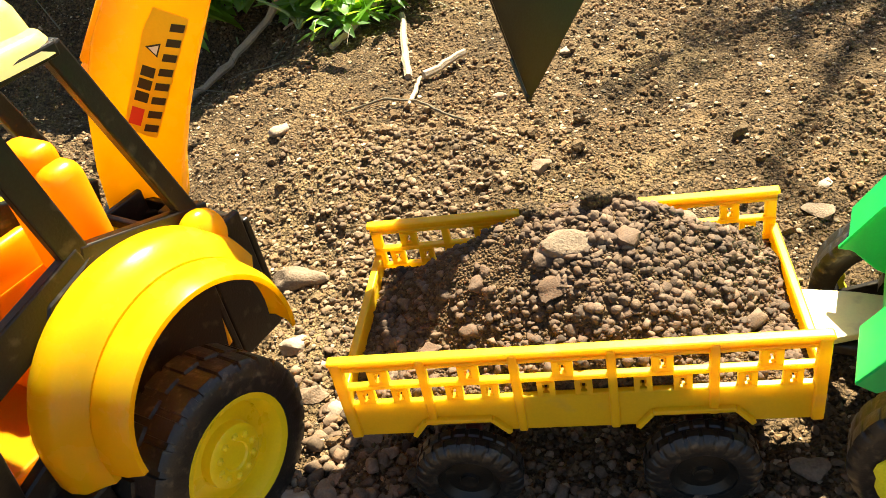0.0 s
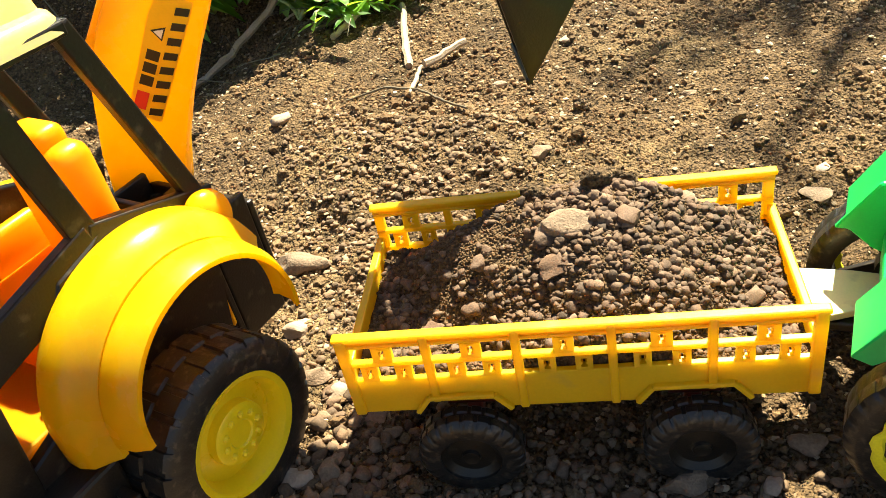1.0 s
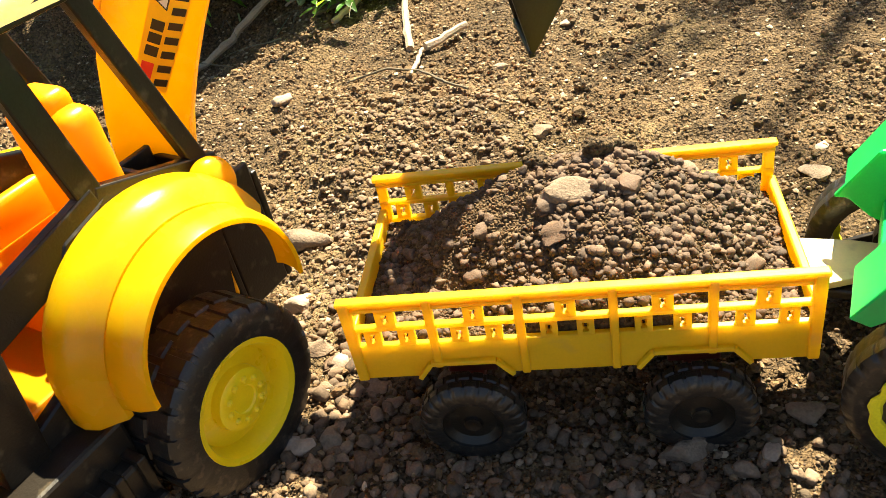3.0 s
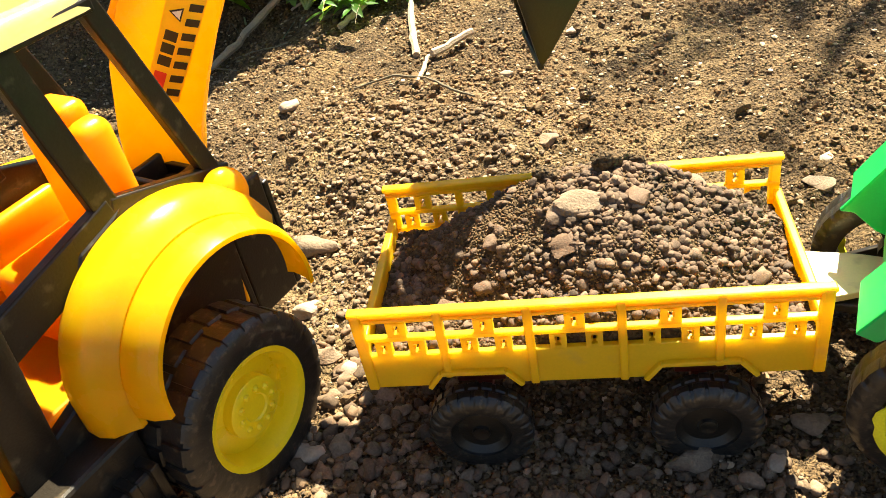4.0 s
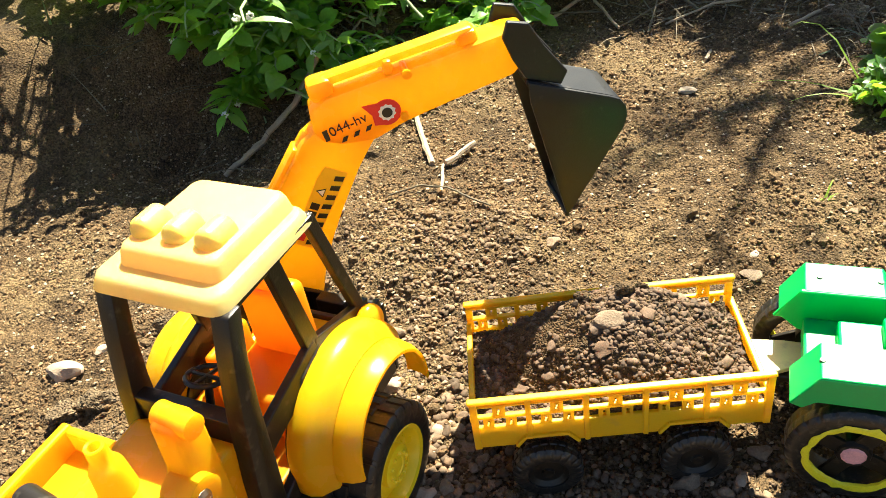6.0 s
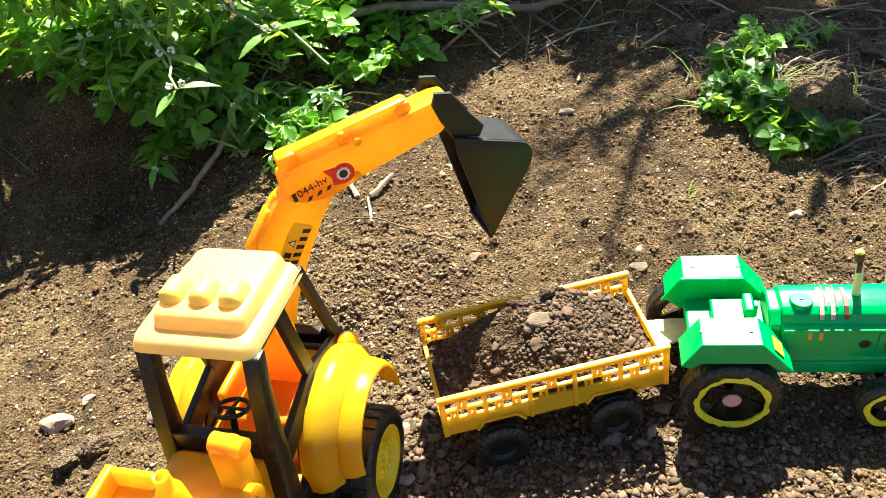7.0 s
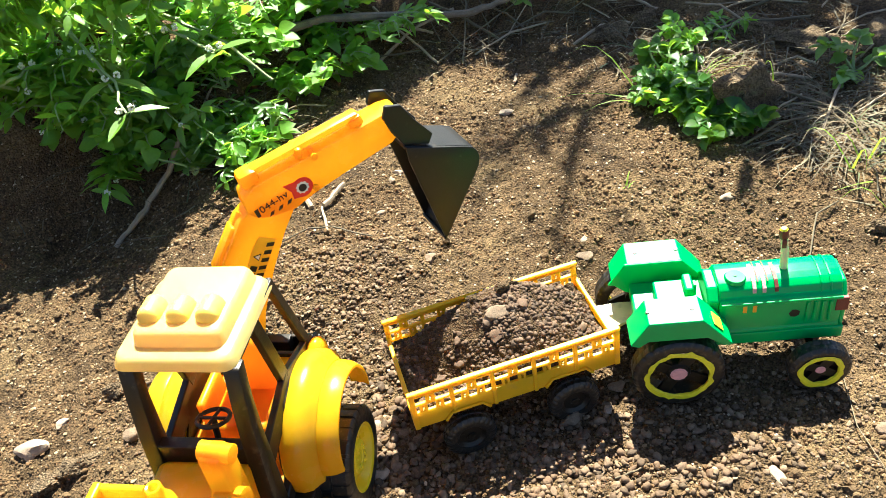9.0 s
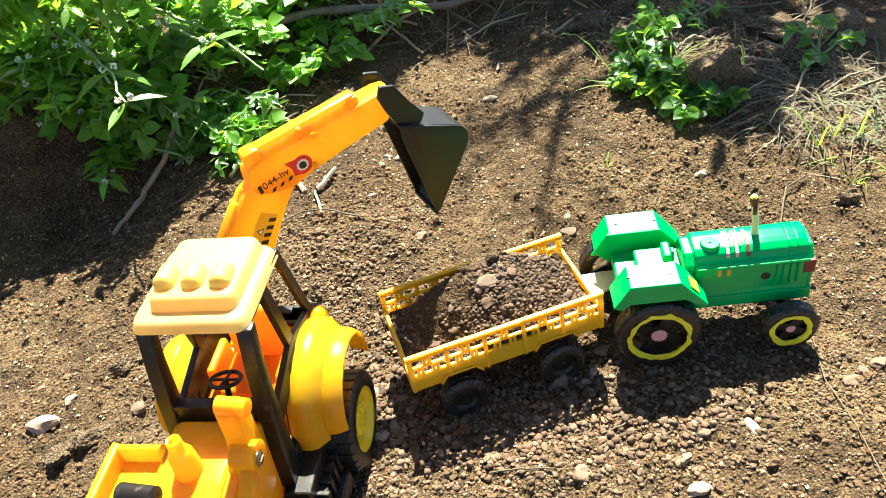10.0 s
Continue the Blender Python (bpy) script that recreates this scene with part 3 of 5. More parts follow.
# ---- tractor ----
def build_tractor():
    t = thing("toy_tractor", TRACTOR, "green plastic toy tractor with hand-painted yellow wheel rings", "toy tractor")
    # hood: one skin with a rounded top
    side = [(-0.026, 0.04), (-0.027, 0.058), (-0.0255, 0.06), (-0.0255, 0.0915), (-0.0235, 0.0945), (-0.021, 0.0955), (-0.0185, 0.102), (-0.013, 0.106), (-0.005, 0.1078)]
    sec = side + [(-y, z) for y, z in side[::-1]]
    hood = part("hood", prism(sec, "x", 0.04, 0.146, 0.0012, 2), M_GREEN, t, smooth=True)
    part("dash", prism([(-0.023, 0.05), (-0.023, 0.093), (-0.012, 0.103), (0.012, 0.103), (0.023, 0.093), (0.023, 0.05)], "x", 0.03, 0.0405, 0.002), M_GREEN, t)
    part("nose", prism([(-0.024, 0.046), (-0.024, 0.088), (-0.014, 0.101), (0.014, 0.101), (0.024, 0.088), (0.024, 0.046)], "x", 0.1455, 0.151, 0.002), M_GREEN, t)
    part("side_skirt", join(box(0.038, 0.15, -0.0285, -0.024, 0.043, 0.056, 0.001), box(0.038, 0.15, 0.024, 0.0285, 0.043, 0.056, 0.001)), M_GREEN, t)
    part("filler_boss", join(lathe([(0.0, 0.0), (0.0085, 0.0), (0.0095, -0.0015), (0.0095, -0.004)], 28, Matrix.Translation((0.056, -0.007, 0.109)) @ Matrix.Rotation(radians(-90), 4, "Y") @ Matrix.Rotation(0.05, 4, "Y")), ), M_GREEN, hood, smooth=True)
    for x in (0.117, 0.1235, 0.13, 0.1365):
        part("louvre", box(x - 0.0018, x + 0.0018, -0.0272, -0.0245, 0.064, 0.0885, 0.0008), M_GREEN, hood)
    for x in (0.127, 0.135):
        part("top_rib", prism([(-0.022, 0.0955), (-0.0185, 0.1032), (-0.013, 0.1071), (0.0, 0.1091), (0.013, 0.1071), (0.0185, 0.1032), (0.022, 0.0955)], "x", x, x + 0.002, 0.0004, 1), M_GREEN, hood)
    part("belt_line", box(0.041, 0.146, -0.0266, -0.0245, 0.0885, 0.0918, 0.0008), M_GREEN, hood)
    hole = [(0.1035, 0.079), (0.101, 0.075), (0.103, 0.071), (0.107, 0.0705), (0.11, 0.0725), (0.1105, 0.077), (0.107, 0.0792)]
    # no opening is cut: black pieces give the shade inside both holes
    part("hole", prism(hole, "y", -0.0259, -0.0235), M_INK_SHADE, hood, "dark ragged hole broken in the hood")
    part("screw_hole", box(0.0545, 0.0575, -0.008, -0.006, 0.1085, 0.1097, 0.0006, 1), M_INK_SHADE, hood)
    for x in (0.0605, 0.069):
        part("tape", box(x, x + 0.0035, -0.0262, -0.025, 0.08, 0.0905, 0.0003, 1), M_STICKER, hood, "small orange tape mark")
    for x, mat in ((0.069, M_PINK), (0.0775, M_PINK), (0.088, M_BROWN)):
        strip = [(-0.0192, 0.0985), (-0.0185, 0.1024), (-0.013, 0.1065), (-0.005, 0.1082), (0.008, 0.1078), (0.008, 0.1084), (-0.005, 0.1088), (-0.0135, 0.1071), (-0.0194, 0.1028), (-0.0205, 0.0985)]
        part("paint_stripe", prism(strip, "x", x, x + 0.0032), mat, hood, "smeared painted stripe over the hood")
    for x in (0.0715, 0.08):
        strip = [(-0.0135, 0.1065), (-0.005, 0.1082), (0.012, 0.1066), (0.012, 0.1072), (-0.005, 0.1088), (-0.014, 0.1066)]
        part("paint_line", prism(strip, "x", x + 0.0022, x + 0.0032), M_BROWN, hood)
    for y in (-1, 1):
        part("headlight", box(0.1405, 0.1518, y * 0.0262 if y < 0 else 0.018, -0.018 if y < 0 else 0.0262, 0.074, 0.0895, 0.001), M_BROWN, t, "dark red painted headlight")
    part("chassis", join(box(-0.02, 0.14, -0.012, 0.012, 0.03, 0.05, 0.001), box(-0.03, 0.05, -0.022, 0.022, 0.045, 0.075, 0.002)), M_BLACK, t)
    part("gearbox", join(box(-0.034, 0.04, -0.024, 0.024, 0.066, 0.082, 0.002), box(-0.03, 0.0, -0.01, 0.01, 0.05, 0.068, 0.001)), M_GREEN, t)
    for y in (-1, 1):
        back = 0.007 if y < 0 else -0.004
        prof = [(-0.05, 0.08), (-0.034, 0.1055), (0.0195, 0.1055), (0.046, 0.074), (0.042, 0.071), (0.0175, 0.0995), (-0.032, 0.0995), (-0.0455, 0.078)]
        lo, hi = sorted((y * 0.0245, y * 0.0555))
        prof = [(px + (back if px < -0.02 or y > 0 else 0), pz) for px, pz in prof]
        prof = [(px * (0.93 if y > 0 else 1), pz) for px, pz in prof]
        fender = part("fender", prism(prof, "y", lo, hi, 0.0009, 2), M_GREEN, t)
        plate = [(-0.05, 0.08), (-0.034, 0.1052), (0.0195, 0.1052), (0.046, 0.074), (0.036, 0.067), (0.018, 0.06), (-0.014, 0.062), (-0.034, 0.071), (-0.044, 0.08)]
        lo, hi = sorted((y * 0.0235, y * 0.0268))
        plate = [(px + (back if px < -0.03 or y > 0 else 0), pz) for px, pz in plate]
        outer = [(-0.05, 0.08), (-0.034, 0.105), (0.0195, 0.105), (0.046, 0.074), (0.0385, 0.0725), (0.024, 0.0835), (-0.034, 0.0835), (-0.042, 0.077)]
        outer = [((px + (back if px < -0.02 or y > 0 else 0)) * (0.93 if y > 0 else 1), pz) for px, pz in outer]
        part("outer_plate", prism(outer, "y", *sorted((y * 0.0532, y * 0.0559)), 0.0007, 1), M_GREEN, fender)
        part("inner_plate", prism(plate, "y", lo, hi, 0.0008, 1), M_GREEN, fender)
        for x in (-0.026, 0.012):
            # a black disc on the fender stands for the shade down the hole
            part("screw_hole", lathe([(0.0, 0.1063), (0.0019, 0.1063), (0.0019, 0.104)], 12, Matrix.Translation((x, y * 0.04, 0)) @ Matrix.Rotation(radians(-90), 4, "Y")), M_INK_SHADE, fender)
        if y < 0:
            bm = box(-0.006, 0.007, -0.007, 0.009, 0, 0.0006, 0.0002, 1)
            bm.transform(Matrix.Translation((0.0335, -0.043, 0.0902)) @ Matrix.Rotation(radians(49.5), 4, "Y"))
            part("sticker", bm, M_PAINT_YELLOW, fender, "yellow sticker on the fender's slope")
    part("seat", join(box(-0.014, 0.018, -0.013, 0.013, 0.08, 0.0925, 0.002), box(0.012, 0.0205, -0.011, 0.011, 0.085, 0.101, 0.002)), M_GREEN, t)
    part("lever", box(0.0195, 0.0225, -0.0085, -0.0015, 0.09, 0.1035, 0.0006), M_GREEN, t)
    part("draw_bar", join(box(-0.052, -0.02, -0.006, 0.006, 0.046, 0.051, 0.001), box(-0.052, -0.046, -0.004, 0.004, 0.051, 0.053, 0.0005)), M_BLACK, t)
    stack = part("exhaust", tube([(0.1, 0.001, 0.105), (0.0992, 0.001, 0.125), (0.0975, 0.001, 0.139), (0.0968, 0.001, 0.143)], [0.0036, 0.0033, 0.0031, 0.0034], 14), M_TONGUE, t, "cream stick standing as an exhaust", True)
    part("tip", join(tube([(0.0968, 0.001, 0.1425), (0.096, 0.001, 0.149), (0.0957, 0.001, 0.152)], [0.0036, 0.0042, 0.0036], 12), box(0.0945, 0.0985, -0.004, -0.002, 0.134, 0.143, 0.0006)), M_BROWN, stack, "brown broken tip", True)
    part("tip_paint", tube([(0.0957, 0.001, 0.1519), (0.0955, 0.001, 0.1535)], [0.0037, 0.0025], 10), M_PAINT_YELLOW, stack)
    for x, r, rim, w, yo, lugs in ((0.0, 0.041, 0.03, 0.019, 0.05, 26), (0.127, 0.0272, 0.019, 0.016, 0.046, 22)):
        for y in (-1, 1):
            m = Matrix.Translation((x - (0.023 if x == 0 and y > 0 else 0), y * yo, r - 0.001)) @ Matrix.Rotation(radians(90 if y < 0 else -90), 4, "Z")
            # local -x is the outer side for the near wheel
            bm = wheel_tyre(r, w, rim, lugs, 0.0003, 0.6)
            bm.transform(m)
            wh = part("wheel", bm, M_RUBBER, t, smooth=True)
            s = -1
            face = s * (w / 2)
            bm = lathe([(rim + 0.0015, face - 0.0009), (rim + 0.0002, face - 0.0018), (rim - 0.0035, face - 0.0014), (rim - 0.0042, face + 0.0005)], 44)
            for v in bm.verts:
                v.co.x += 0.0003 * noise.noise(v.co * 300)
                k = 1 + 0.1 * noise.noise(v.co * 170)
                v.co.y, v.co.z = v.co.y * k, v.co.z * k
            bm.transform(m)
            part("painted_ring", bm, M_PAINT_YELLOW, wh, "uneven yellow painted ring", True)
            pieces = [lathe([(0.0, face + 0.002), (rim * 0.33, face + 0.002), (rim * 0.38, face + 0.005), (rim * 0.38, 0.004), (0.0, 0.004)], 24)]
            for k in range(4):
                pieces.append(bar((face + 0.0055, 0, 0), (face + 0.0055, (rim + 0.001) * math.cos(k * math.pi / 2 + 0.5), (rim + 0.001) * math.sin(k * math.pi / 2 + 0.5)), 0.003 if x == 0 else 0.008, rim * (0.38 if x == 0 else 0.5), 0.0004))
            if x > 0:
                pieces.append(lathe([(0.0, face + 0.006), (rim + 0.001, face + 0.006), (rim + 0.001, face + 0.008), (0.0, face + 0.008)], 24))
            bm = join(*pieces)
            bm.transform(m)
            part("spokes", bm, M_BLACK, wh)
            bm = lathe([(0.0, face + 0.0008), (rim * 0.22, face + 0.0009), (rim * 0.27, face + 0.0021)], 11)
            bm.transform(m)
            part("hub_paint", bm, M_PINK, wh, "pink painted hub")
    for x, z in ((0.0, 0.04), (0.127, 0.026)):
        part("axle", join(box(x - 0.004, x + 0.004, -0.042, 0.042, z - 0.003, z + 0.003, 0.001)), M_BLACK, t)


build_tractor()

# ---- backhoe loader ----
ARM = Matrix(((0.9264, -0.4382, 0.0173, -0.2424), (0.4383, 0.9264, -0.007, 0.369), (-0.0126, 0.0137, 1.0247, -0.0082), (0, 0, 0, 1)))


def flat_print(name, pts, y, mat, parent, label="", thick=0.0005):
    return part(name, prism(pts, "y", y - thick, y + 0.0006), mat, parent, label)


def build_backhoe():
    t = thing("toy_backhoe", BACKHOE, "yellow plastic toy backhoe loader with a cream roof and black bucket", "toy digger")
    # roof
    tilt = Matrix.Translation((0, 0, 0.232)) @ Matrix.Rotation(radians(-2), 4, "X") @ Matrix.Translation((0, 0, -0.232))
    def dome(x0, x1, y0, y1, z0, z1, inset, r):
        bm = bmesh.new()
        loops = []
        for z, i, rr in ((z0, 0.0, r), (z1 - 0.004, inset * 0.6, r), (z1 - 0.0012, inset * 0.8 + 0.0006, r), (z1, inset + 0.0025, max(0.001, r - 0.002))):
            ring = []
            for cx, cy, a0 in ((x1 - i - rr, y1 - i - rr, 0), (x0 + i + rr, y1 - i - rr, 90), (x0 + i + rr, y0 + i + rr, 180), (x1 - i - rr, y0 + i + rr, 270)):
                for k in range(5):
                    a = radians(a0 + k * 22.5)
                    ring.append(bm.verts.new((cx + rr * math.cos(a), cy + rr * math.sin(a), z)))
            loops.append(ring)
        for a, b in zip(loops, loops[1:]):
            for k in range(20):
                bm.faces.new((a[k], a[(k + 1) % 20], b[(k + 1) % 20], b[k]))
        bm.faces.new(loops[0][::-1])
        bm.faces.new(loops[-1])
        return bm
    bm = join(dome(-0.051, 0.045, -0.052, 0.046, 0.2275, 0.2365, 0.003, 0.010), dome(-0.038, 0.035, -0.037, 0.043, 0.2345, 0.2485, 0.003, 0.007))
    bm.transform(tilt)
    roof = part("roof", bm, M_CREAM, t, "cream plastic roof with three lamp humps", True)
    for x in (-0.0265, -0.0035, 0.0195):
        bm = bmesh.new()
        bmesh.ops.create_uvsphere(bm, u_segments=20, v_segments=12, radius=1, matrix=Matrix.LocRotScale((x, -0.016, 0.2485), Euler((0.06, 0, 0)), (0.0088, 0.006, 0.0105)))
        for v in bm.verts:
            v.co.y += 0.011 if v.co.y > -0.0159 else -0.003
        bm.transform(tilt)
        part("lamp_hump", bm, M_HUMP, roof, "", True)
    # cab frame
    for s in (-1, 1):
        part("front_pillar", prism([(-0.050, 0.229), (-0.059, 0.198), (-0.067, 0.165), (-0.075, 0.12), (-0.081, 0.07), (-0.060, 0.07), (-0.055, 0.12), (-0.051, 0.165), (-0.046, 0.198), (-0.038, 0.229)], "x", *sorted((s * 0.0345, s * 0.0475)), 0.0018, 2), M_BLACK, t, smooth=True)
        part("middle_pillar", bar((s * 0.041, -0.003, 0.229), (s * 0.041, 0.010, 0.148), 0.006, 0.0125), M_BLACK, t)
        part("rear_pillar", bar((s * 0.040, 0.040, 0.229), (s * 0.039, 0.070, 0.124), 0.006, 0.0095), M_BLACK, t)
        part("waist_rail", join(bar((s * 0.0415, -0.064, 0.130), (s * 0.0415, 0.012, 0.147), 0.006, 0.02), bar((s * 0.0415, 0.008, 0.146), (s * 0.039, 0.074, 0.123), 0.006, 0.021)), M_BLACK, t)
        part("door_frame", prism([(0.014, 0.15), (-0.012, 0.144), (-0.026, 0.122), (-0.033, 0.1), (-0.044, 0.088), (-0.074, 0.078), (-0.074, 0.06), (-0.04, 0.06), (-0.036, 0.075), (-0.03, 0.1), (-0.018, 0.126), (0.0, 0.142)], "x", *sorted((s * 0.0385, s * 0.0455)), 0.001, 1), M_BLACK, t)
        part("header", bar((s * 0.041, -0.046, 0.2275), (s * 0.041, 0.042, 0.2275), 0.006, 0.006), M_BLACK, t)
    part("dashboard", join(bar((-0.042, -0.062, 0.148), (0.042, -0.062, 0.148), 0.010, 0.026), box(-0.02, 0.02, -0.066, -0.05, 0.12, 0.15, 0.003)), M_BLACK, t)
    part("front_header", bar((-0.042, -0.045, 0.2275), (0.042, -0.045, 0.2275), 0.006, 0.006), M_BLACK, t)
    part("rear_header", bar((-0.042, 0.041, 0.2275), (0.042, 0.041, 0.2275), 0.006, 0.006), M_BLACK, t)
    ring = [(0.0, 0.0125 * math.cos(a), 0.0125 * math.sin(a)) for a in (2 * math.pi * k / 24 for k in range(25))]
    wheel = join(tube(ring, 0.0018, 8), bar((0, -0.012, 0), (0, 0.012, 0), 0.002, 0.003), bar((0, 0, -0.012), (0, 0, 0.012), 0.003, 0.002), tube([(0, 0, 0), (-0.02, 0, 0)], 0.0025, 8))
    wheel.transform(Matrix.Translation((0.004, -0.043, 0.166)) @ Matrix.Rotation(radians(90), 4, "Z") @ Matrix.Rotation(radians(-72), 4, "Y"))
    part("steering_wheel", wheel, M_BLACK, t, smooth=True)
    # interior
    part("cab_floor", join(box(-0.039, 0.039, -0.062, 0.062, 0.055, 0.088, 0.002), box(-0.039, -0.03, -0.03, 0.055, 0.088, 0.115, 0.003), box(0.03, 0.039, -0.03, 0.055, 0.088, 0.105, 0.003)), M_ORANGE, t, "orange plastic cab floor")
    seat = part("driver_seat", box(-0.026, 0.026, -0.02, 0.032, 0.085, 0.122, 0.006, 3), M_ORANGE, t, "orange plastic driver's seat", True)
    part("backrest", box(-0.022, 0.024, 0.022, 0.042, 0.115, 0.178, 0.007, 3), M_ORANGE, seat, "", True)
    part("headrest", box(-0.012, 0.014, 0.024, 0.04, 0.172, 0.186, 0.005, 3), M_ORANGE, seat, "", True)
    part("armrest", box(-0.034, -0.0262, -0.012, 0.03, 0.11, 0.14, 0.0035, 3), M_ORANGE, seat, "", True)
    part("armrest", box(0.0262, 0.034, -0.012, 0.03, 0.11, 0.132, 0.0035, 3), M_ORANGE, seat, "", True)
    for b in ((-0.038, 0.038, 0.062, 0.066, 0.04, 0.122), (-0.038, 0.038, 0.096, 0.1, 0.04, 0.108), (-0.038, -0.034, 0.0662, 0.0958, 0.04, 0.115), (0.034, 0.038, 0.0662, 0.0958, 0.04, 0.115), (-0.0338, 0.0338, 0.0662, 0.0958, 0.04, 0.05), (-0.012, 0.012, 0.085, 0.0958, 0.05, 0.112)):
        part("rear_panel", box(*b, 0.001), M_BLACK, t)
    part("rear_deck", box(-0.036, 0.036, 0.04, 0.064, 0.06, 0.118, 0.003), M_YELLOW, t)
    # mudguards
    for s in (-1, 1):
        inner = [(0.0405, 0.060, 0.056), (0.046, 0.0635, 0.0595), (0.054, 0.064, 0.060), (0.061, 0.0615, 0.058), (0.0655, 0.056, 0.053), (0.069, 0.0525, 0.050)]
        flange = [(0.0685, 0.0525, 0.050), (0.0715, 0.0535, 0.0512), (0.08, 0.052, 0.0502), (0.0865, 0.0485, 0.0475)]
        guard = part("mudguard", join(arch_skin((0.017, 0.0885), [(s * x, a, b) for x, a, b in inner], 0.0028, 18, 182, 34, 0.012), arch_skin((0.017, 0.087), [(s * x, a, b) for x, a, b in flange], 0.0024, -9, 182, 36, 0.002)), M_YELLOW, t, smooth=True)
        wall = [(0.017 + 0.0585 * math.cos(radians(a)), 0.0885 + 0.0545 * math.sin(radians(a))) for a in range(30, 176, 8)] + [(-0.042, 0.07), (-0.03, 0.056), (0.056, 0.056)]
        part("inner_wall", prism(wall, "x", *sorted((s * 0.0386, s * 0.0412))), M_BLACK, guard)
        bm = bmesh.new()
        bmesh.ops.create_uvsphere(bm, u_segments=20, v_segments=12, radius=1, matrix=Matrix.LocRotScale((s * 0.05, 0.063, 0.126), Euler((radians(25), 0, 0)), (0.0085, 0.012, 0.0135)))
        part("rear_lamp", bm, M_YELLOW, guard, "moulded lamp on the mudguard", True)
        # wheels
        R, w, rim = 0.0445, 0.032, 0.0305
        m = Matrix.Translation((s * 0.0705, 0.009, 0.0465))
        bm = wheel_tyre(R, w, rim, 24, 0.0014, 0.72)
        bm.transform(m)
        wh = part("wheel", bm, M_RUBBER, t, smooth=True)
        f = s * 0.016
        bm = lathe([(0.0, f * 0.76), (0.0065, f * 0.76), (0.0072, f * 0.82), (0.0135, f * 0.82), (0.0152, f * 0.76), (0.0158, f * 0.46), (0.0245, f * 0.36), (0.0275, f * 0.95), (0.0305, f * 1.02), (0.031, f * 0.9), (0.031, -f * 0.9), (0.0, -f * 0.6)], 40)
        bm.transform(m)
        rimo = part("rim", bm, M_LEMON, wh, "", True)
        for k in range(10):
            a = 2 * math.pi * k / 10
            bm = bmesh.new()
            bmesh.ops.create_icosphere(bm, subdivisions=1, radius=0.0019, matrix=m @ Matrix.Translation((f * 0.83, 0.0104 * math.cos(a), 0.0104 * math.sin(a))))
            part("bolt", bm, M_LEMON, rimo)
        # front wheels
        m = Matrix.Translation((s * 0.052, -0.165, 0.027))
        bm = wheel_tyre(0.0262, 0.022, 0.018, 18, 0.0018, 0.6)
        bm.transform(m)
        wh = part("front_wheel", bm, M_RUBBER, t, smooth=True)
        bm = lathe([(0.0, s * 0.009), (0.008, s * 0.009), (0.014, s * 0.004), (0.0185, s * 0.011), (0.0185, -s * 0.011), (0.0, -s * 0.008)], 28)
        bm.transform(m)
        part("rim", bm, M_LEMON, wh, smooth=True)
    part("rear_axle", box(-0.06, 0.06, 0.0, 0.016, 0.035, 0.05, 0.002), M_BLACK, t)
    part("chassis", join(box(-0.03, 0.03, -0.2, 0.07, 0.036, 0.06, 0.003), box(-0.045, 0.045, -0.172, -0.158, 0.022, 0.034, 0.002)), M_BLACK, t)
    # steps beside the cab
    for s in (-1, 1):
        steps = [box(*sorted((s * 0.038, s * 0.062)), -0.088, -0.035, 0.048, 0.072, 0.002), box(*sorted((s * 0.05, s * 0.07)), -0.084, -0.038, 0.034, 0.055, 0.002), box(*sorted((s * 0.056, s * 0.079)), -0.08, -0.04, 0.018, 0.038, 0.002)]
        for k in range(4):
            y = -0.08 + k * 0.012
            steps.append(box(*sorted((s * 0.06, s * 0.073)), y, y + 0.005, 0.034, 0.058, 0.001))
        step = part("step", steps[0], M_BLACK, t, "black ribbed step")
        for b in steps[1:3]:
            part("tread", b, M_BLACK, step)
        for b in steps[3:]:
            part("rib", b, M_BLACK, step)
    # hood and front
    hood = part("hood", join(prism([(-0.066, 0.06), (-0.066, 0.142), (-0.074, 0.149), (-0.12, 0.147), (-0.19, 0.134), (-0.2, 0.12), (-0.2, 0.06)], "x", -0.036, 0.036, 0.004, 3),
                             prism([(-0.07, 0.142), (-0.074, 0.153), (-0.13, 0.15), (-0.18, 0.137), (-0.18, 0.13)], "x", -0.03, 0.024, 0.004, 3)), M_YELLOW, t, smooth=True)
    part("chimney", lathe([(0.0, 0.145), (0.0115, 0.145), (0.0098, 0.170), (0.0078, 0.174), (0.0062, 0.176), (0.0058, 0.187), (0.0052, 0.1875), (0.0036, 0.187), (0.0034, 0.178), (0.0, 0.178)], 28,
                          Matrix.Translation((-0.006, -0.118, 0)) @ Matrix.Rotation(radians(-90), 4, "Y")), M_YELLOW, hood, smooth=True)
    part("side_tray", join(box(-0.092, -0.034, -0.2, -0.082, 0.112, 0.117, 0.0015), box(-0.093, -0.086, -0.2, -0.082, 0.112, 0.136, 0.002), box(-0.093, -0.034, -0.088, -0.082, 0.112, 0.134, 0.002)), M_YELLOW, t)
    post = part("loader_post", join(prism([(-0.088, 0.1), (-0.086, 0.19), (-0.09, 0.204), (-0.098, 0.206), (-0.106, 0.2), (-0.108, 0.17), (-0.122, 0.15), (-0.124, 0.1)], "x", 0.026, 0.044, 0.003, 3),
                                    tube([(0.026, -0.096, 0.2), (0.05, -0.098, 0.199)], 0.0072, 16), tube([(0.03, -0.11, 0.157), (0.05, -0.11, 0.157)], 0.0125, 20)), M_YELLOW, t, smooth=True)
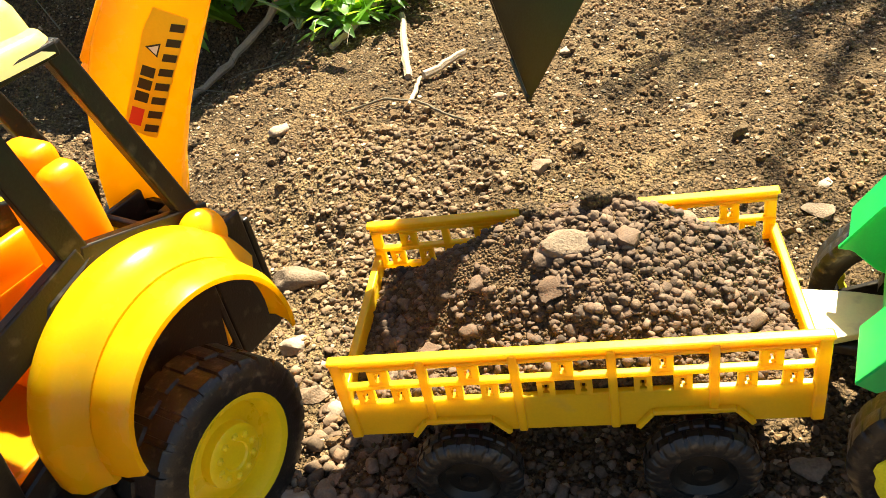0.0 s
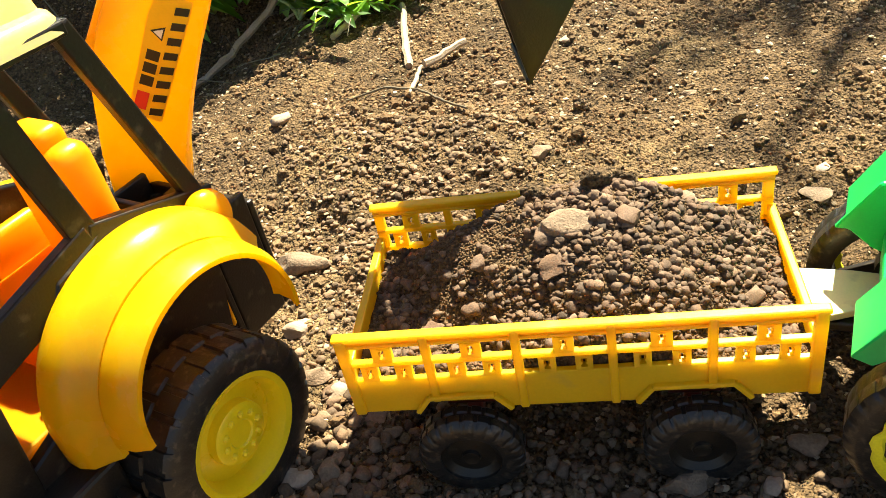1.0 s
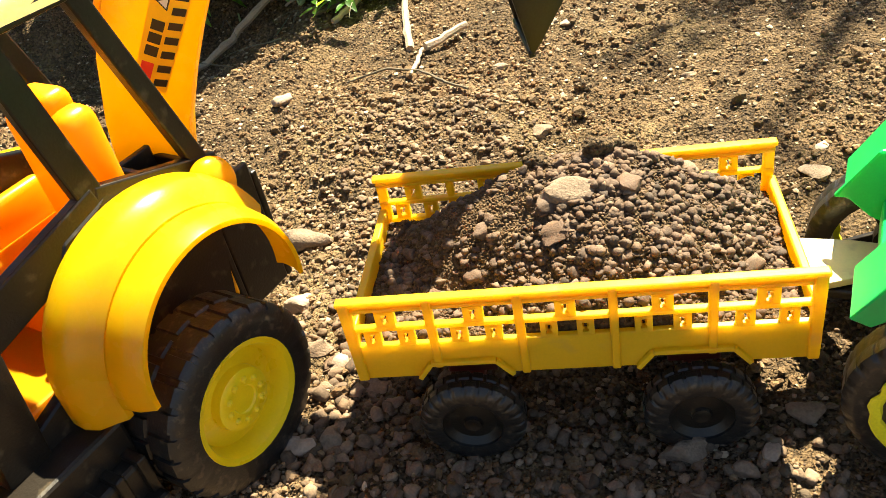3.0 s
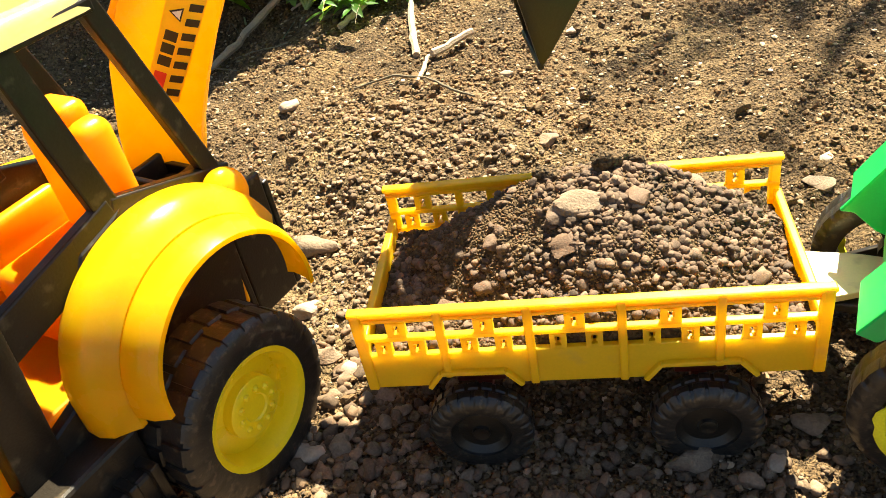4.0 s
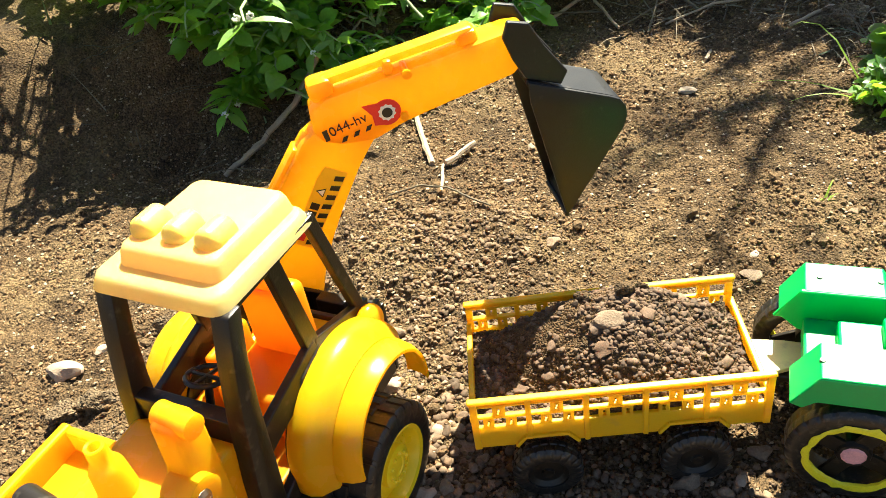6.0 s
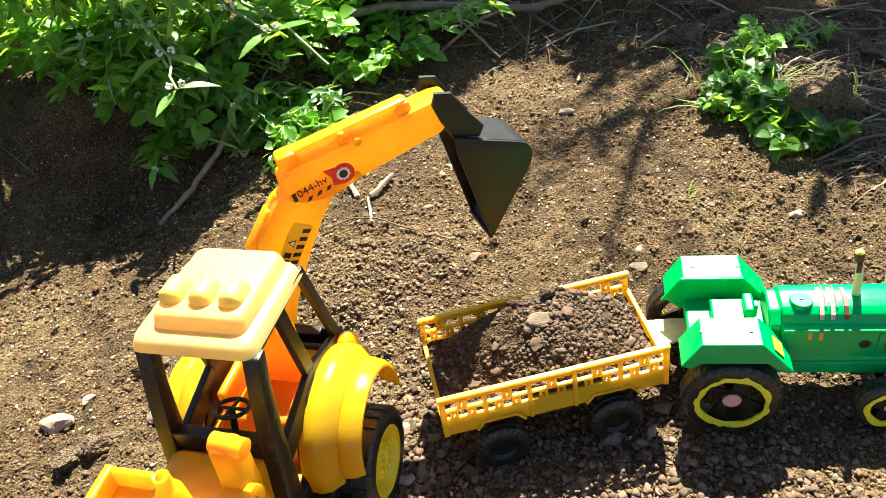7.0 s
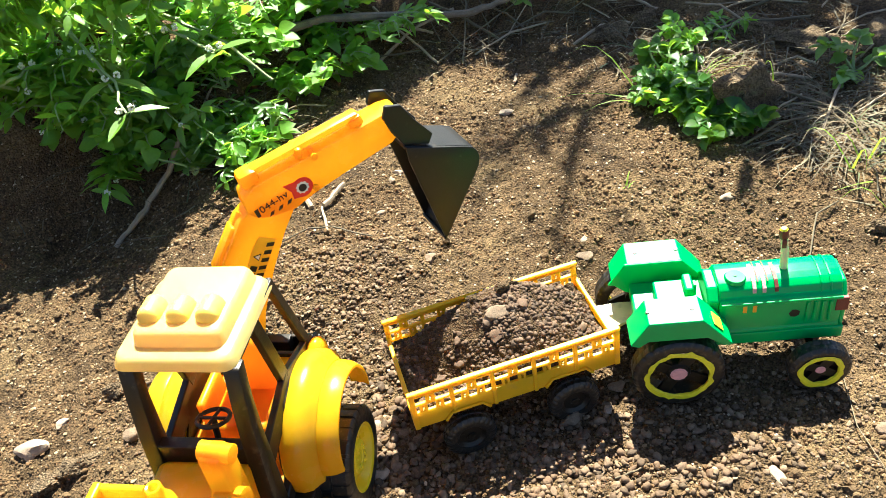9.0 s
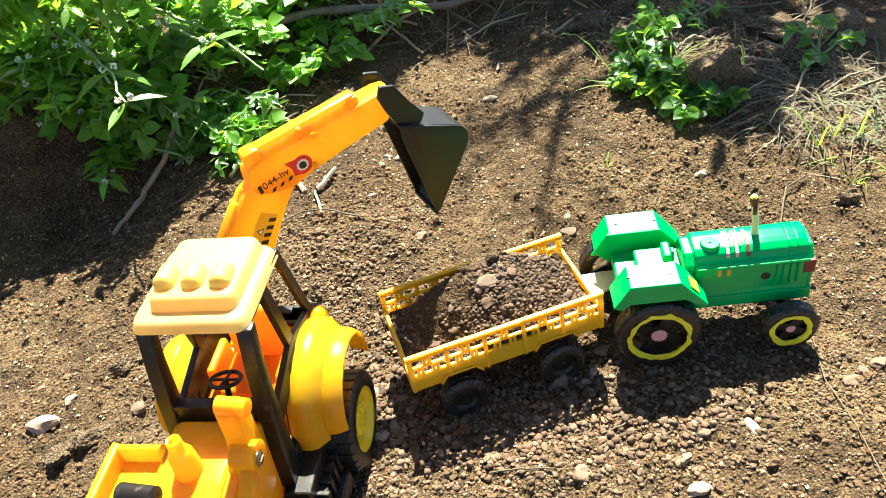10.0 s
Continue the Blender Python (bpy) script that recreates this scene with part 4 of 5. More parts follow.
    part("screw", join(lathe([(0.0, 0.0525), (0.004, 0.0525), (0.0062, 0.0505), (0.0066, 0.049)], 18, Matrix.Translation((0, -0.112, 0.157))), box(0.0522, 0.0529, -0.1155, -0.1085, 0.1563, 0.1577)), M_STEEL, post, "rusty cross-head screw")
    part("loader_arm", bar((0.042, -0.11, 0.155), (0.042, -0.2, 0.09), 0.01, 0.016), M_YELLOW, t)
    part("muffler", tube([(-0.052, -0.142, 0.153), (-0.05, -0.142, 0.155), (-0.02, -0.147, 0.158), (-0.018, -0.147, 0.158)], [0.004, 0.0085, 0.0085, 0.005], 18), M_BLACK, t, "", True)
    # boom and stick, swung to one side
    to_arm = BACKHOE.inverted() @ ARM
    def arm_part(name, bm, mat, parent, label="", smooth_it=False):
        bm.transform(to_arm)
        return part(name, bm, mat, parent, label, smooth_it)
    boom = arm_part("boom", prism([(-0.026, 0.1), (0.014, 0.1), (0.022, 0.127), (0.032, 0.15), (0.044, 0.1735), (0.062, 0.2045), (0.0765, 0.2245), (0.086, 0.238), (0.07, 0.248), (0.040, 0.240), (0.027, 0.2315), (0.004, 0.201), (-0.011, 0.172), (-0.021, 0.135)], "y", -0.011, 0.011, 0.0025, 2), M_YELLOW, t, "yellow boom with worn stickers", True)
    arm_part("boom_rod", join(tube([(-0.009, 0, 0.178), (0.034, 0, 0.234)], 0.0052, 12), bar((-0.003, 0, 0.189), (0.024, 0, 0.225), 0.014, 0.009, 0.002)), M_YELLOW, boom, "", True)
    arm_part("swing_bracket", join(tube([(-0.009, 0, 0.05), (-0.009, 0, 0.116)], 0.011, 16), bar((-0.03, 0, 0.104), (0.012, 0, 0.104), 0.032, 0.008)), M_BLACK, t)
    stick = arm_part("stick", prism([(0.0365, 0.238), (0.042, 0.230), (0.054, 0.225), (0.0765, 0.2235), (0.098, 0.2315), (0.1265, 0.2385), (0.1757, 0.2495), (0.186, 0.260), (0.190, 0.271), (0.186, 0.2795), (0.174, 0.2805), (0.112, 0.2705), (0.0486, 0.261), (0.037, 0.2525)], "y", -0.0125, 0.0125, 0.0028, 2), M_YELLOW, t, "yellow stick with a red gear sticker", True)
    arm_part("ram", join(bar((0.043, 0, 0.2680), (0.152, 0, 0.2838), 0.013, 0.0065, 0.0025), bar((0.039, 0, 0.2635), (0.056, 0, 0.2655), 0.018, 0.015, 0.004), bar((0.141, 0, 0.276), (0.155, 0, 0.279), 0.017, 0.014, 0.004),
                         tube([(0.104, -0.0135, 0.2665), (0.104, 0.0135, 0.2665)], 0.0035, 10), box(0.09, 0.096, -0.01, 0.01, 0.264, 0.277, 0.002)), M_YELLOW, stick, "", True)
    arm_part("elbow_pin", tube([(0.098, -0.0155, 0.238), (0.098, 0.0155, 0.238)], 0.003, 10), M_YELLOW, stick)
    # stickers on the side that faces the lamps
    y = -0.0128
    ring = [(0.087 + 0.0095 * math.cos(a), 0.2428 + 0.0095 * math.sin(a)) for a in (radians(-115 + k * 15) for k in range(17))]
    flag = arm_part("red_sticker", prism(ring + [(0.071, 0.2505), (0.077, 0.2423), (0.0775, 0.2348)], "y", y - 0.0002, y + 0.0008), M_RED, stick, "red sticker with a white cogwheel")
    gear = [(0.087 + r * math.cos(a), 0.2428 + r * math.sin(a)) for k in range(20) for r, a in ((0.0062 if k % 2 else 0.0052, 2 * math.pi * k / 20),)]
    arm_part("cogwheel", prism(gear, "y", y - 0.0005, y), M_WHITE, flag)
    arm_part("pin_hole", prism([(0.087 + 0.0036 * math.cos(a), 0.2428 + 0.0036 * math.sin(a)) for a in (2 * math.pi * k / 16 for k in range(16))], "y", y - 0.0009, y - 0.0003), M_INK_SHADE, flag)
    for k in range(3):
        x0 = 0.0535 + k * 0.0085
        z0 = 0.2275 + k * 0.0022
        arm_part("dash", prism([(x0, z0), (x0 + 0.0035, z0 + 0.0009), (x0 + 0.0052, z0 + 0.0045), (x0 + 0.0017, z0 + 0.0036)], "y", y - 0.0002, y + 0.0006), M_INK_SHADE, stick)
    cu = bpy.data.curves.new("lettering", "FONT")
    cu.body, cu.size, cu.extrude = "044-hv", 0.0098, 0.0002
    tmp = bpy.data.objects.new("tmp_text", cu)
    me = bpy.data.meshes.new_from_object(tmp)
    bpy.data.objects.remove(tmp)
    bm = bmesh.new()
    bm.from_mesh(me)
    bm.transform(Matrix.Translation((0.0475, y - 0.0001, 0.2335)) @ Matrix.Rotation(radians(-14), 4, "Y") @ Matrix.Rotation(radians(90), 4, "X"))
    arm_part("lettering", bm, M_INK_SHADE, stick, "black lettering 044-hv")
    arm_part("brand_mark", prism([(0.0435, 0.2305), (0.0465, 0.2315), (0.0455, 0.2395), (0.042, 0.2385)], "y", y - 0.0002, y + 0.0006), M_INK_SHADE, stick)
    # boom sticker: dark bars and marks up its length
    d = Vector((0.545, 0.838)).normalized()
    n = Vector((d.y, -d.x))
    def along(s, off):
        p = Vector((0.0096, 0.1557)) + d * s * 1.08 + n * off
        return (p.x, p.y)
    y = -0.0112
    patch = arm_part("boom_sticker", prism([along(-0.004, -0.006), along(-0.004, 0.0105), along(0.058, 0.0105), along(0.058, -0.006), along(0.046, -0.008)], "y", y - 0.0001, y + 0.0006), M_PATCH, boom, "yellow warning sticker with black bars")
    for k in range(8):
        s0 = -0.002 + k * 0.0074
        arm_part("warning_bar", prism([along(s0, 0.0035), along(s0 + 0.0036, 0.0035), along(s0 + 0.0050, 0.0098), along(s0 + 0.0014, 0.0098)], "y", y - 0.0005, y), M_INK_SHADE, patch)
    arm_part("red_mark", prism([along(0.0, -0.0045), along(0.0, 0.0015), along(0.009, 0.0015), along(0.009, -0.0045)], "y", y - 0.0004, y), M_RED, patch)
    for s0, s1 in ((0.0125, 0.0175), (0.019, 0.024), (0.0255, 0.0305)):
        arm_part("brand_block", prism([along(s0, -0.0045), along(s0, 0.0018), along(s1, 0.0018), along(s1, -0.0045)], "y", y - 0.0004, y), M_INK_SHADE, patch)
    arm_part("warning_triangle", prism([along(0.036, 0.0012), along(0.043, 0.0012), along(0.0395, -0.0052)], "y", y - 0.0004, y), M_INK_SHADE, patch)
    arm_part("triangle_field", prism([along(0.0372, 0.0005), along(0.0418, 0.0005), along(0.0395, -0.0037)], "y", y - 0.0007, y - 0.0003), M_WHITE, patch)
    # bucket
    for s in (-1, 1):
        arm_part("bucket_link", prism([(0.168, 0.279), (0.172, 0.290), (0.186, 0.286), (0.196, 0.268), (0.211, 0.247), (0.206, 0.238), (0.182, 0.247), (0.174, 0.262)], "y", *sorted((s * 0.0142, s * 0.0185)), 0.0012, 2), M_BUCKET, stick)
    outer = [(0.182, 0.247), (0.238, 0.224), (0.246, 0.220), (0.2505, 0.2135), (0.2515, 0.206), (0.249, 0.197), (0.211, 0.139), (0.205, 0.131)]
    shell = outer + [(0.2065, 0.1385), (0.209, 0.142), (0.246, 0.1985), (0.248, 0.206), (0.2475, 0.212), (0.2445, 0.2168), (0.237, 0.2208), (0.181, 0.2435)]
    bucket = arm_part("bucket", join(prism(shell, "y", -0.021, 0.021, 0.0006, 1), prism(outer + [(0.1825, 0.232)], "y", -0.0235, -0.0205, 0.0011, 2), prism(outer + [(0.1825, 0.232)], "y", 0.0205, 0.0235, 0.0011, 2)), M_BUCKET, t, "scuffed black digging bucket", True)
    arm_part("cutting_lip", join(bar((0.205, -0.0235, 0.133), (0.205, 0.0235, 0.133), 0.0035, 0.004, 0.001)), M_BUCKET, bucket)


build_backhoe()


# ---- loose stones and clods on the ground ----
for x, y, r, turn, flat, mat, label in (
        (0.106, 0.5104, 0.0098, 20, 0.4, M_STONE, "flat grey-brown stone on the soil"),
        (0.1102, 0.5348, 0.0045, 60, 0.5, M_PALE, "small pale stone on the soil"),
        (-0.2995, 0.5727, 0.0085, 60, 0.8, M_PALE, "pale tan stone at the edge of the gravel pile"),
        (-0.2076, 0.4177, 0.0125, 10, 0.7, M_STONE, "tan stone beside the gravel pile"),
        (-0.1835, 0.3638, 0.0088, 70, 0.6, M_PALE, "pale stone behind the digger's wheel"),
        (-0.1299, 0.258, 0.0072, 30, 0.8, M_PALE, "pinkish stone beside the digger's wheel"),
        (-0.115, 0.2660, 0.0078, 100, 0.7, M_STONE, "brown stone beside the trailer"),
        (0.0528, 0.296, 0.0098, 10, 0.8, M_STONE, "grey-brown stone beside the trailer's wheel"),
        (0.079, 0.29, 0.006, 10, 0.7, M_STONE, "rounded stone in front of the trailer"),
        (0.1034, 0.327, 0.0065, 10, 0.7, M_STONE, "grey stone beside the trailer"),
        (0.09, 0.3, 0.0055, 70, 0.7, M_PALE, "pale pinkish stone in front of the trailer"),
        (-0.1272, 0.6326, 0.0048, 10, 0.7, M_PALE, "small white stone on the soil"),
        (-0.1031, 0.7105, 0.0078, 10, 0.5, M_PALE, "pale flat stone on the soil"),
        (-0.088, 0.705, 0.0058, 50, 0.5, M_PALE, "pale flat stone on the soil"),
        (-0.112, 0.695, 0.005, 80, 0.5, M_STONE, "grey flat stone on the soil"),
        (-0.0544, 0.5959, 0.0065, 10, 0.8, M_CLOD, "dark soil clod on the slope"),
        (-0.0688, 0.5301, 0.0072, 10, 0.6, M_STONE, "tan stone on the gravel pile"),
        (0.2162, 0.2064, 0.0085, 100, 0.5, M_PALE, "oval white pebble on the soil"),
        (0.0524, 0.1816, 0.0085, 10, 0.8, M_STONE, "rounded brown pebble on the soil"),
        (0.1462, 0.1469, 0.008, 10, 0.6, M_PALE, "pale stone on the soil"),
        (0.17, 0.205, 0.006, 10, 0.7, M_STONE, "brown stone on the soil"),
        (0.145, 0.178, 0.006, 40, 0.7, M_STONE, "tan stone on the soil"),
        (-0.4968, 0.3478, 0.0145, 25, 0.55, M_PALE, "large pale stone on the soil"),
        (-0.4389, 0.3157, 0.0155, 25, 0.7, M_CLOD, "crumbly brown soil clod"),
        (-0.4638, 0.3026, 0.0125, 45, 0.7, M_CLOD, "crumbly brown soil clod"),
        (-0.4715, 0.3769, 0.0062, 45, 0.6, M_PALE, "small pale stone on the soil"),
        (-0.39, 0.345, 0.009, 45, 0.7, M_STONE, "grey stone beside the digger"),
        (-0.42, 0.415, 0.011, 45, 0.7, M_CLOD, "dark soil clod at the furrow"),
        (-0.405, 0.425, 0.008, 15, 0.7, M_CLOD, "dark soil clod at the furrow"),
        (0.3193, 0.2372, 0.009, 0, 0.5, M_STONE, "long flat brown stone"),
        (0.3527, 0.2514, 0.008, 30, 0.5, M_STONE, "flat brown stone lying on soil"),
        (0.335, 0.245, 0.007, 70, 0.6, M_STONE, "small brown stone lying on soil"),
        (0.4278, 0.4857, 0.012, 0, 0.8, M_CLOD, "dark soil clod on the slope"),
        (0.0509, 0.8176, 0.0085, 10, 0.5, M_PALE, "pale stone on the slope"),
        (0.2874, 0.5741, 0.007, 10, 0.6, M_PALE, "pale pebble on the slope"),
        (0.02, 0.63, 0.0055, 10, 0.6, M_STONE, "small grey pebble on the slope"),
        (0.2, 0.6, 0.005, 10, 0.6, M_STONE, "small grey pebble on the slope"),
        (0.2352, 0.9915, 0.022, 10, 0.9, M_CLOD, "grey-brown boulder at the foot of the bank"),
        (0.30, 1.02, 0.022, 40, 0.8, M_CLOD, "earth lump at the foot of the bank"),
        (0.50, 0.88, 0.04, 20, 0.4, M_CLOD, "flat cracked grey earth slab on the bank"),
        (0.58, 0.83, 0.045, 70, 0.4, M_CLOD, "flat cracked grey earth slab on the bank"),
        (0.44, 0.95, 0.036, 120, 0.45, M_CLOD, "flat cracked grey earth slab on the bank"),
        (-0.152, 0.325, 0.0095, 30, 0.7, M_STONE, "tan angular stone between digger and trailer"),
        (-0.135, 0.318, 0.0085, 100, 0.6, M_PALE, "pale angular stone between digger and trailer"),
        (-0.112, 0.31, 0.0085, 10, 0.45, M_STONE, "flat pinkish stone between digger and trailer"),
        (-0.33, 0.80, 0.016, 40, 0.7, M_CLOD, "brown earth lump under the weeds")):
    stone(x, y, ground_z(x, y) + r * flat * 0.35, r, turn, mat, label, None, flat, 4 if mat == M_CLOD else 3, 0.5 if mat == M_CLOD else 0.35)
stone(0.368, 0.74, ground_z(0.368, 0.74) + 0.02, 0.04, 30, M_CLOD, "earth clod with dry roots beside the weeds", None, 0.95, 4, 0.55, "", "earth_clod")


# ---- twigs and straws ----
def stick(name, pts, radii, mat, label, seg=7):
    rng = np.random.default_rng(len(label) + int(1e4 * abs(pts[0][0])))
    fine, rad = [], []
    for k in range(len(pts) - 1):
        for i in range(6 if k < len(pts) - 2 else 7):
            u = i / 6
            p = Vector(pts[k]).lerp(Vector(pts[k + 1]), u)
            fine.append(p + Vector(rng.normal(size=3)) * radii[0] * 0.22)
            rad.append((radii[k] * (1 - u) + radii[k + 1] * u) * rng.uniform(0.85, 1.15))
    ob = part(name, tube(fine, rad, seg), mat, None, smooth=True)
    return tagged(ob, label, name.replace("_", " "), "twigs and straws")


def gz(x, y, up=0.0):
    return (x, y, ground_z(x, y) + up)


stick("twig", [gz(-0.218, 0.662, 0.004), gz(-0.238, 0.71, 0.006), gz(-0.273, 0.79, 0.006)], [0.0034, 0.0038, 0.0028], M_TWIG, "bleached broken twig lying on the soil")
stick("twig", [gz(-0.199, 0.657, 0.005), gz(-0.176, 0.695, 0.007)], [0.0038, 0.0033], M_TWIG, "short bleached broken twig")
stick("straw", [gz(-0.203, 0.655, 0.004), gz(-0.195, 0.62, 0.004), gz(-0.1905, 0.598, 0.004)], [0.0018, 0.002, 0.0012], M_TWIG, "pale dry straw on the gravel pile")
stick("straw", [gz(-0.185, 0.605, 0.006), gz(-0.16, 0.592, 0.007), gz(-0.135, 0.575, 0.005)], [0.0012, 0.0012, 0.0009], M_STRAW, "thin dry straw across the gravel pile")
stick("straw", [gz(-0.25, 0.6, 0.003), gz(-0.215, 0.607, 0.007), gz(-0.185, 0.605, 0.006)], [0.0009, 0.0011, 0.001], M_STRAW, "thin dry straw across the gravel pile")
stick("straw", [gz(-0.03, 0.2, 0.003), gz(0.0, 0.197, 0.004), gz(0.03, 0.19, 0.003)], [0.0008, 0.0009, 0.0006], M_STRAW, "dry straw lying on the soil")
stick("straw", [gz(0.08, 0.222, 0.003), gz(0.1, 0.226, 0.005), gz(0.118, 0.235, 0.003)], [0.0009, 0.001, 0.0007], M_STRAW, "dry straw in the tractor's shade")
stick("straw", [gz(0.31, 0.3, 0.003), gz(0.296, 0.24, 0.006), gz(0.3, 0.19, 0.004), gz(0.297, 0.12, 0.005), gz(0.31, 0.08, 0.004)], [0.0005] * 5, M_STRAW, "thin yellow straw on the soil")
stick("straw", [gz(0.34, 0.46, 0.003), gz(0.37, 0.52, 0.008), gz(0.40, 0.535, 0.004)], [0.0009, 0.001, 0.0008], M_STRAW, "curved pale straw on the slope")
stick("dead_branch", [gz(-0.517, 0.721, 0.002), (-0.48, 0.757, -0.012), (-0.435, 0.80, 0.025), (-0.40, 0.85, 0.08)], [0.0036, 0.0045, 0.0042, 0.003], M_TWIG, "grey dead branch leaning out of the weeds")
stick("dead_branch", [gz(-0.46, 0.93, 0.04), gz(-0.2, 1.04, 0.045), gz(0.02, 1.07, 0.03), gz(0.1, 1.08, 0.03)], [0.006, 0.0065, 0.006, 0.004], M_BARK, "long grey dead branch along the bank")
stick("dead_branch", [gz(-0.3, 0.80, 0.02), gz(-0.315, 0.76, 0.01), gz(-0.33, 0.735, 0.004)], [0.003, 0.0035, 0.003], M_TWIG, "short pale stick under the weeds")
stick("straw", [gz(0.08, 0.93, 0.004), gz(0.074, 0.9, 0.005)], [0.0022, 0.0022], M_TWIG, "pale bit of straw on the slope")


# ---- plants ----
def leaf_shape(kind, bend):
    """One leaf along +x, unit long, folded at its midrib and drooping: verts and triangles."""
    wide = {"long": [0.0, 0.10, 0.16, 0.15, 0.09, 0.0], "round": [0.0, 0.30, 0.42, 0.40, 0.25, 0.0]}[kind]
    vs, fs = [], []
    for i, w in enumerate(wide):
        x = i / 5
        z = -bend * x * x
        vs += [(x, 0, z), (x, w, z + w * 0.35), (x, -w, z + w * 0.35)]
    for i in range(5):
        a, b = 3 * i, 3 * i + 3
        fs += [(a, b, b + 1), (a, b + 1, a + 1), (a, b + 2, b), (a, a + 2, b + 2)]
    return np.array(vs), np.array(fs)


LEAVES = {k: [leaf_shape(k, b) for b in (0.0, 0.15, 0.3, 0.45)] for k in ("long", "round")}


def mesh_from(name, vs, fs, mat, parent):
    me = bpy.data.meshes.new(name)
    me.from_pydata(np.concatenate(vs).tolist(), [], np.concatenate(fs).tolist())
    me.polygons.foreach_set("use_smooth", [True] * len(me.polygons))
    me.materials.append(mat)
    ob = new(name, me)
    ob.parent = parent
    return tagged(ob, kind="stuff")


def plant(x, y, z, seed, kind, stems, reach, leaf, mat, label, flowers=False, lean=(0, 0), rise=0.6, name="weed"):
    rng = np.random.default_rng(seed)
    t = thing(name, pose(x, y, z), label, "weed", "weeds on the bank")
    vs, fs, base = [], [], 0
    bms, heads = [], []
    for s in range(stems):
        a = rng.uniform(0, 2 * math.pi)
        out = Vector((math.cos(a) + lean[0], math.sin(a) + lean[1], 0)) * rng.uniform(0.35, 1.0) * reach
        top = rise * reach * rng.uniform(0.5, 1.2)
        pts = []
        n = 9
        for k in range(n):
            u = k / (n - 1)
            p = out * u + Vector((0, 0, top * math.sin(u * 2.2) / 0.9 * 0.8))
            p += Vector((noise.noise((s + seed, u * 2, 0)), noise.noise((s + seed, u * 2, 5)), 0)) * reach * 0.18
            pts.append(p)
        bms.append(tube(pts, [0.0022 - 0.0014 * k / n for k in range(n)], 5))
        if flowers and rng.random() < 0.3:
            heads.append(pts[-1])
        for k in range(2, n):
            for side in (-1, 1, 0) if k > 4 else (-1, 1):
                if rng.random() < 0.12:
                    continue
                d = (pts[k] - pts[k - 1]).normalized()
                ang = math.atan2(d.y, d.x) + side * rng.uniform(0.7, 1.5) + rng.normal() * 0.3
                size = leaf * rng.uniform(0.55, 1.15)
                pitch, roll = rng.uniform(-0.6, 0.35), rng.normal() * 0.5
                m = np.array((Matrix.Rotation(ang, 3, "Z") @ Matrix.Rotation(pitch, 3, "Y") @ Matrix.Rotation(roll, 3, "X")))
                v, f = LEAVES[kind][rng.integers(4)]
                p = pts[k].lerp(pts[k - 1], rng.random())
                vs.append(v @ m.T * size + np.array(p))
                fs.append(f + base)
                base += len(v)
    tagged(part("stem_tangle", join(*bms), M_STEM, t), kind="stuff")
    mesh_from("leaves", vs, fs, mat, t)
    for p in heads:
        petals = []
        for k in range(14):
            q = Vector(rng.normal(size=3)).normalized()
            bm = bmesh.new()
            bmesh.ops.create_icosphere(bm, subdivisions=1, radius=0.0016, matrix=Matrix.Translation(p + q * 0.0036))
            petals.append(bm)
        part("flower", join(*petals), M_FLOWER, t, "small white flower head")
    return t


BUSH = "green leafy weed with long stems on the shaded bank"
for k, (x, y, stems, reach) in enumerate((
        (-0.84, 1.22, 11, 0.16), (-0.71, 1.17, 12, 0.16), (-0.59, 1.12, 12, 0.16), (-0.49, 1.09, 12, 0.15), (-0.39, 1.08, 12, 0.14), (-0.29, 1.08, 10, 0.12), (-0.20, 1.08, 9, 0.10),
        (-0.74, 1.02, 13, 0.15), (-0.63, 0.97, 14, 0.14), (-0.53, 0.95, 15, 0.13), (-0.44, 0.94, 14, 0.12), (-0.36, 0.98, 10, 0.10), (-0.27, 1.02, 8, 0.08), (-0.56, 0.88, 13, 0.11), (-0.49, 0.86, 13, 0.10),
        (-0.45, 0.89, 12, 0.10), (-0.66, 0.88, 11, 0.11), (-0.52, 0.82, 8, 0.06), (-0.88, 0.98, 10, 0.15), (-0.60, 0.90, 12, 0.12))):
    plant(x, y, ground_z(x, y), 100 + k, "long" if k % 2 else "round", stems, reach, 0.037 if k % 2 else 0.029, M_LEAF if k % 5 else M_LEAF_PALE, BUSH if k % 4 else "leafy green weed with small white flowers on the bank", flowers=True, lean=(0.1, -0.3), rise=0.75)
for k, (pts) in enumerate((((-0.62, 1.0, 0.12), (-0.56, 0.94, 0.22), (-0.50, 0.86, 0.2), (-0.46, 0.80, 0.16)), ((-0.8, 0.95, 0.14), (-0.7, 0.93, 0.2), (-0.6, 0.92, 0.22)), ((-0.5, 1.05, 0.14), (-0.42, 0.98, 0.18), (-0.33, 0.92, 0.15), (-0.27, 0.88, 0.1)))):
    stick("bramble", list(pts), [0.003, 0.0028, 0.0024, 0.0018][:len(pts)], M_STEM, "long bare green stem arching over the bank")
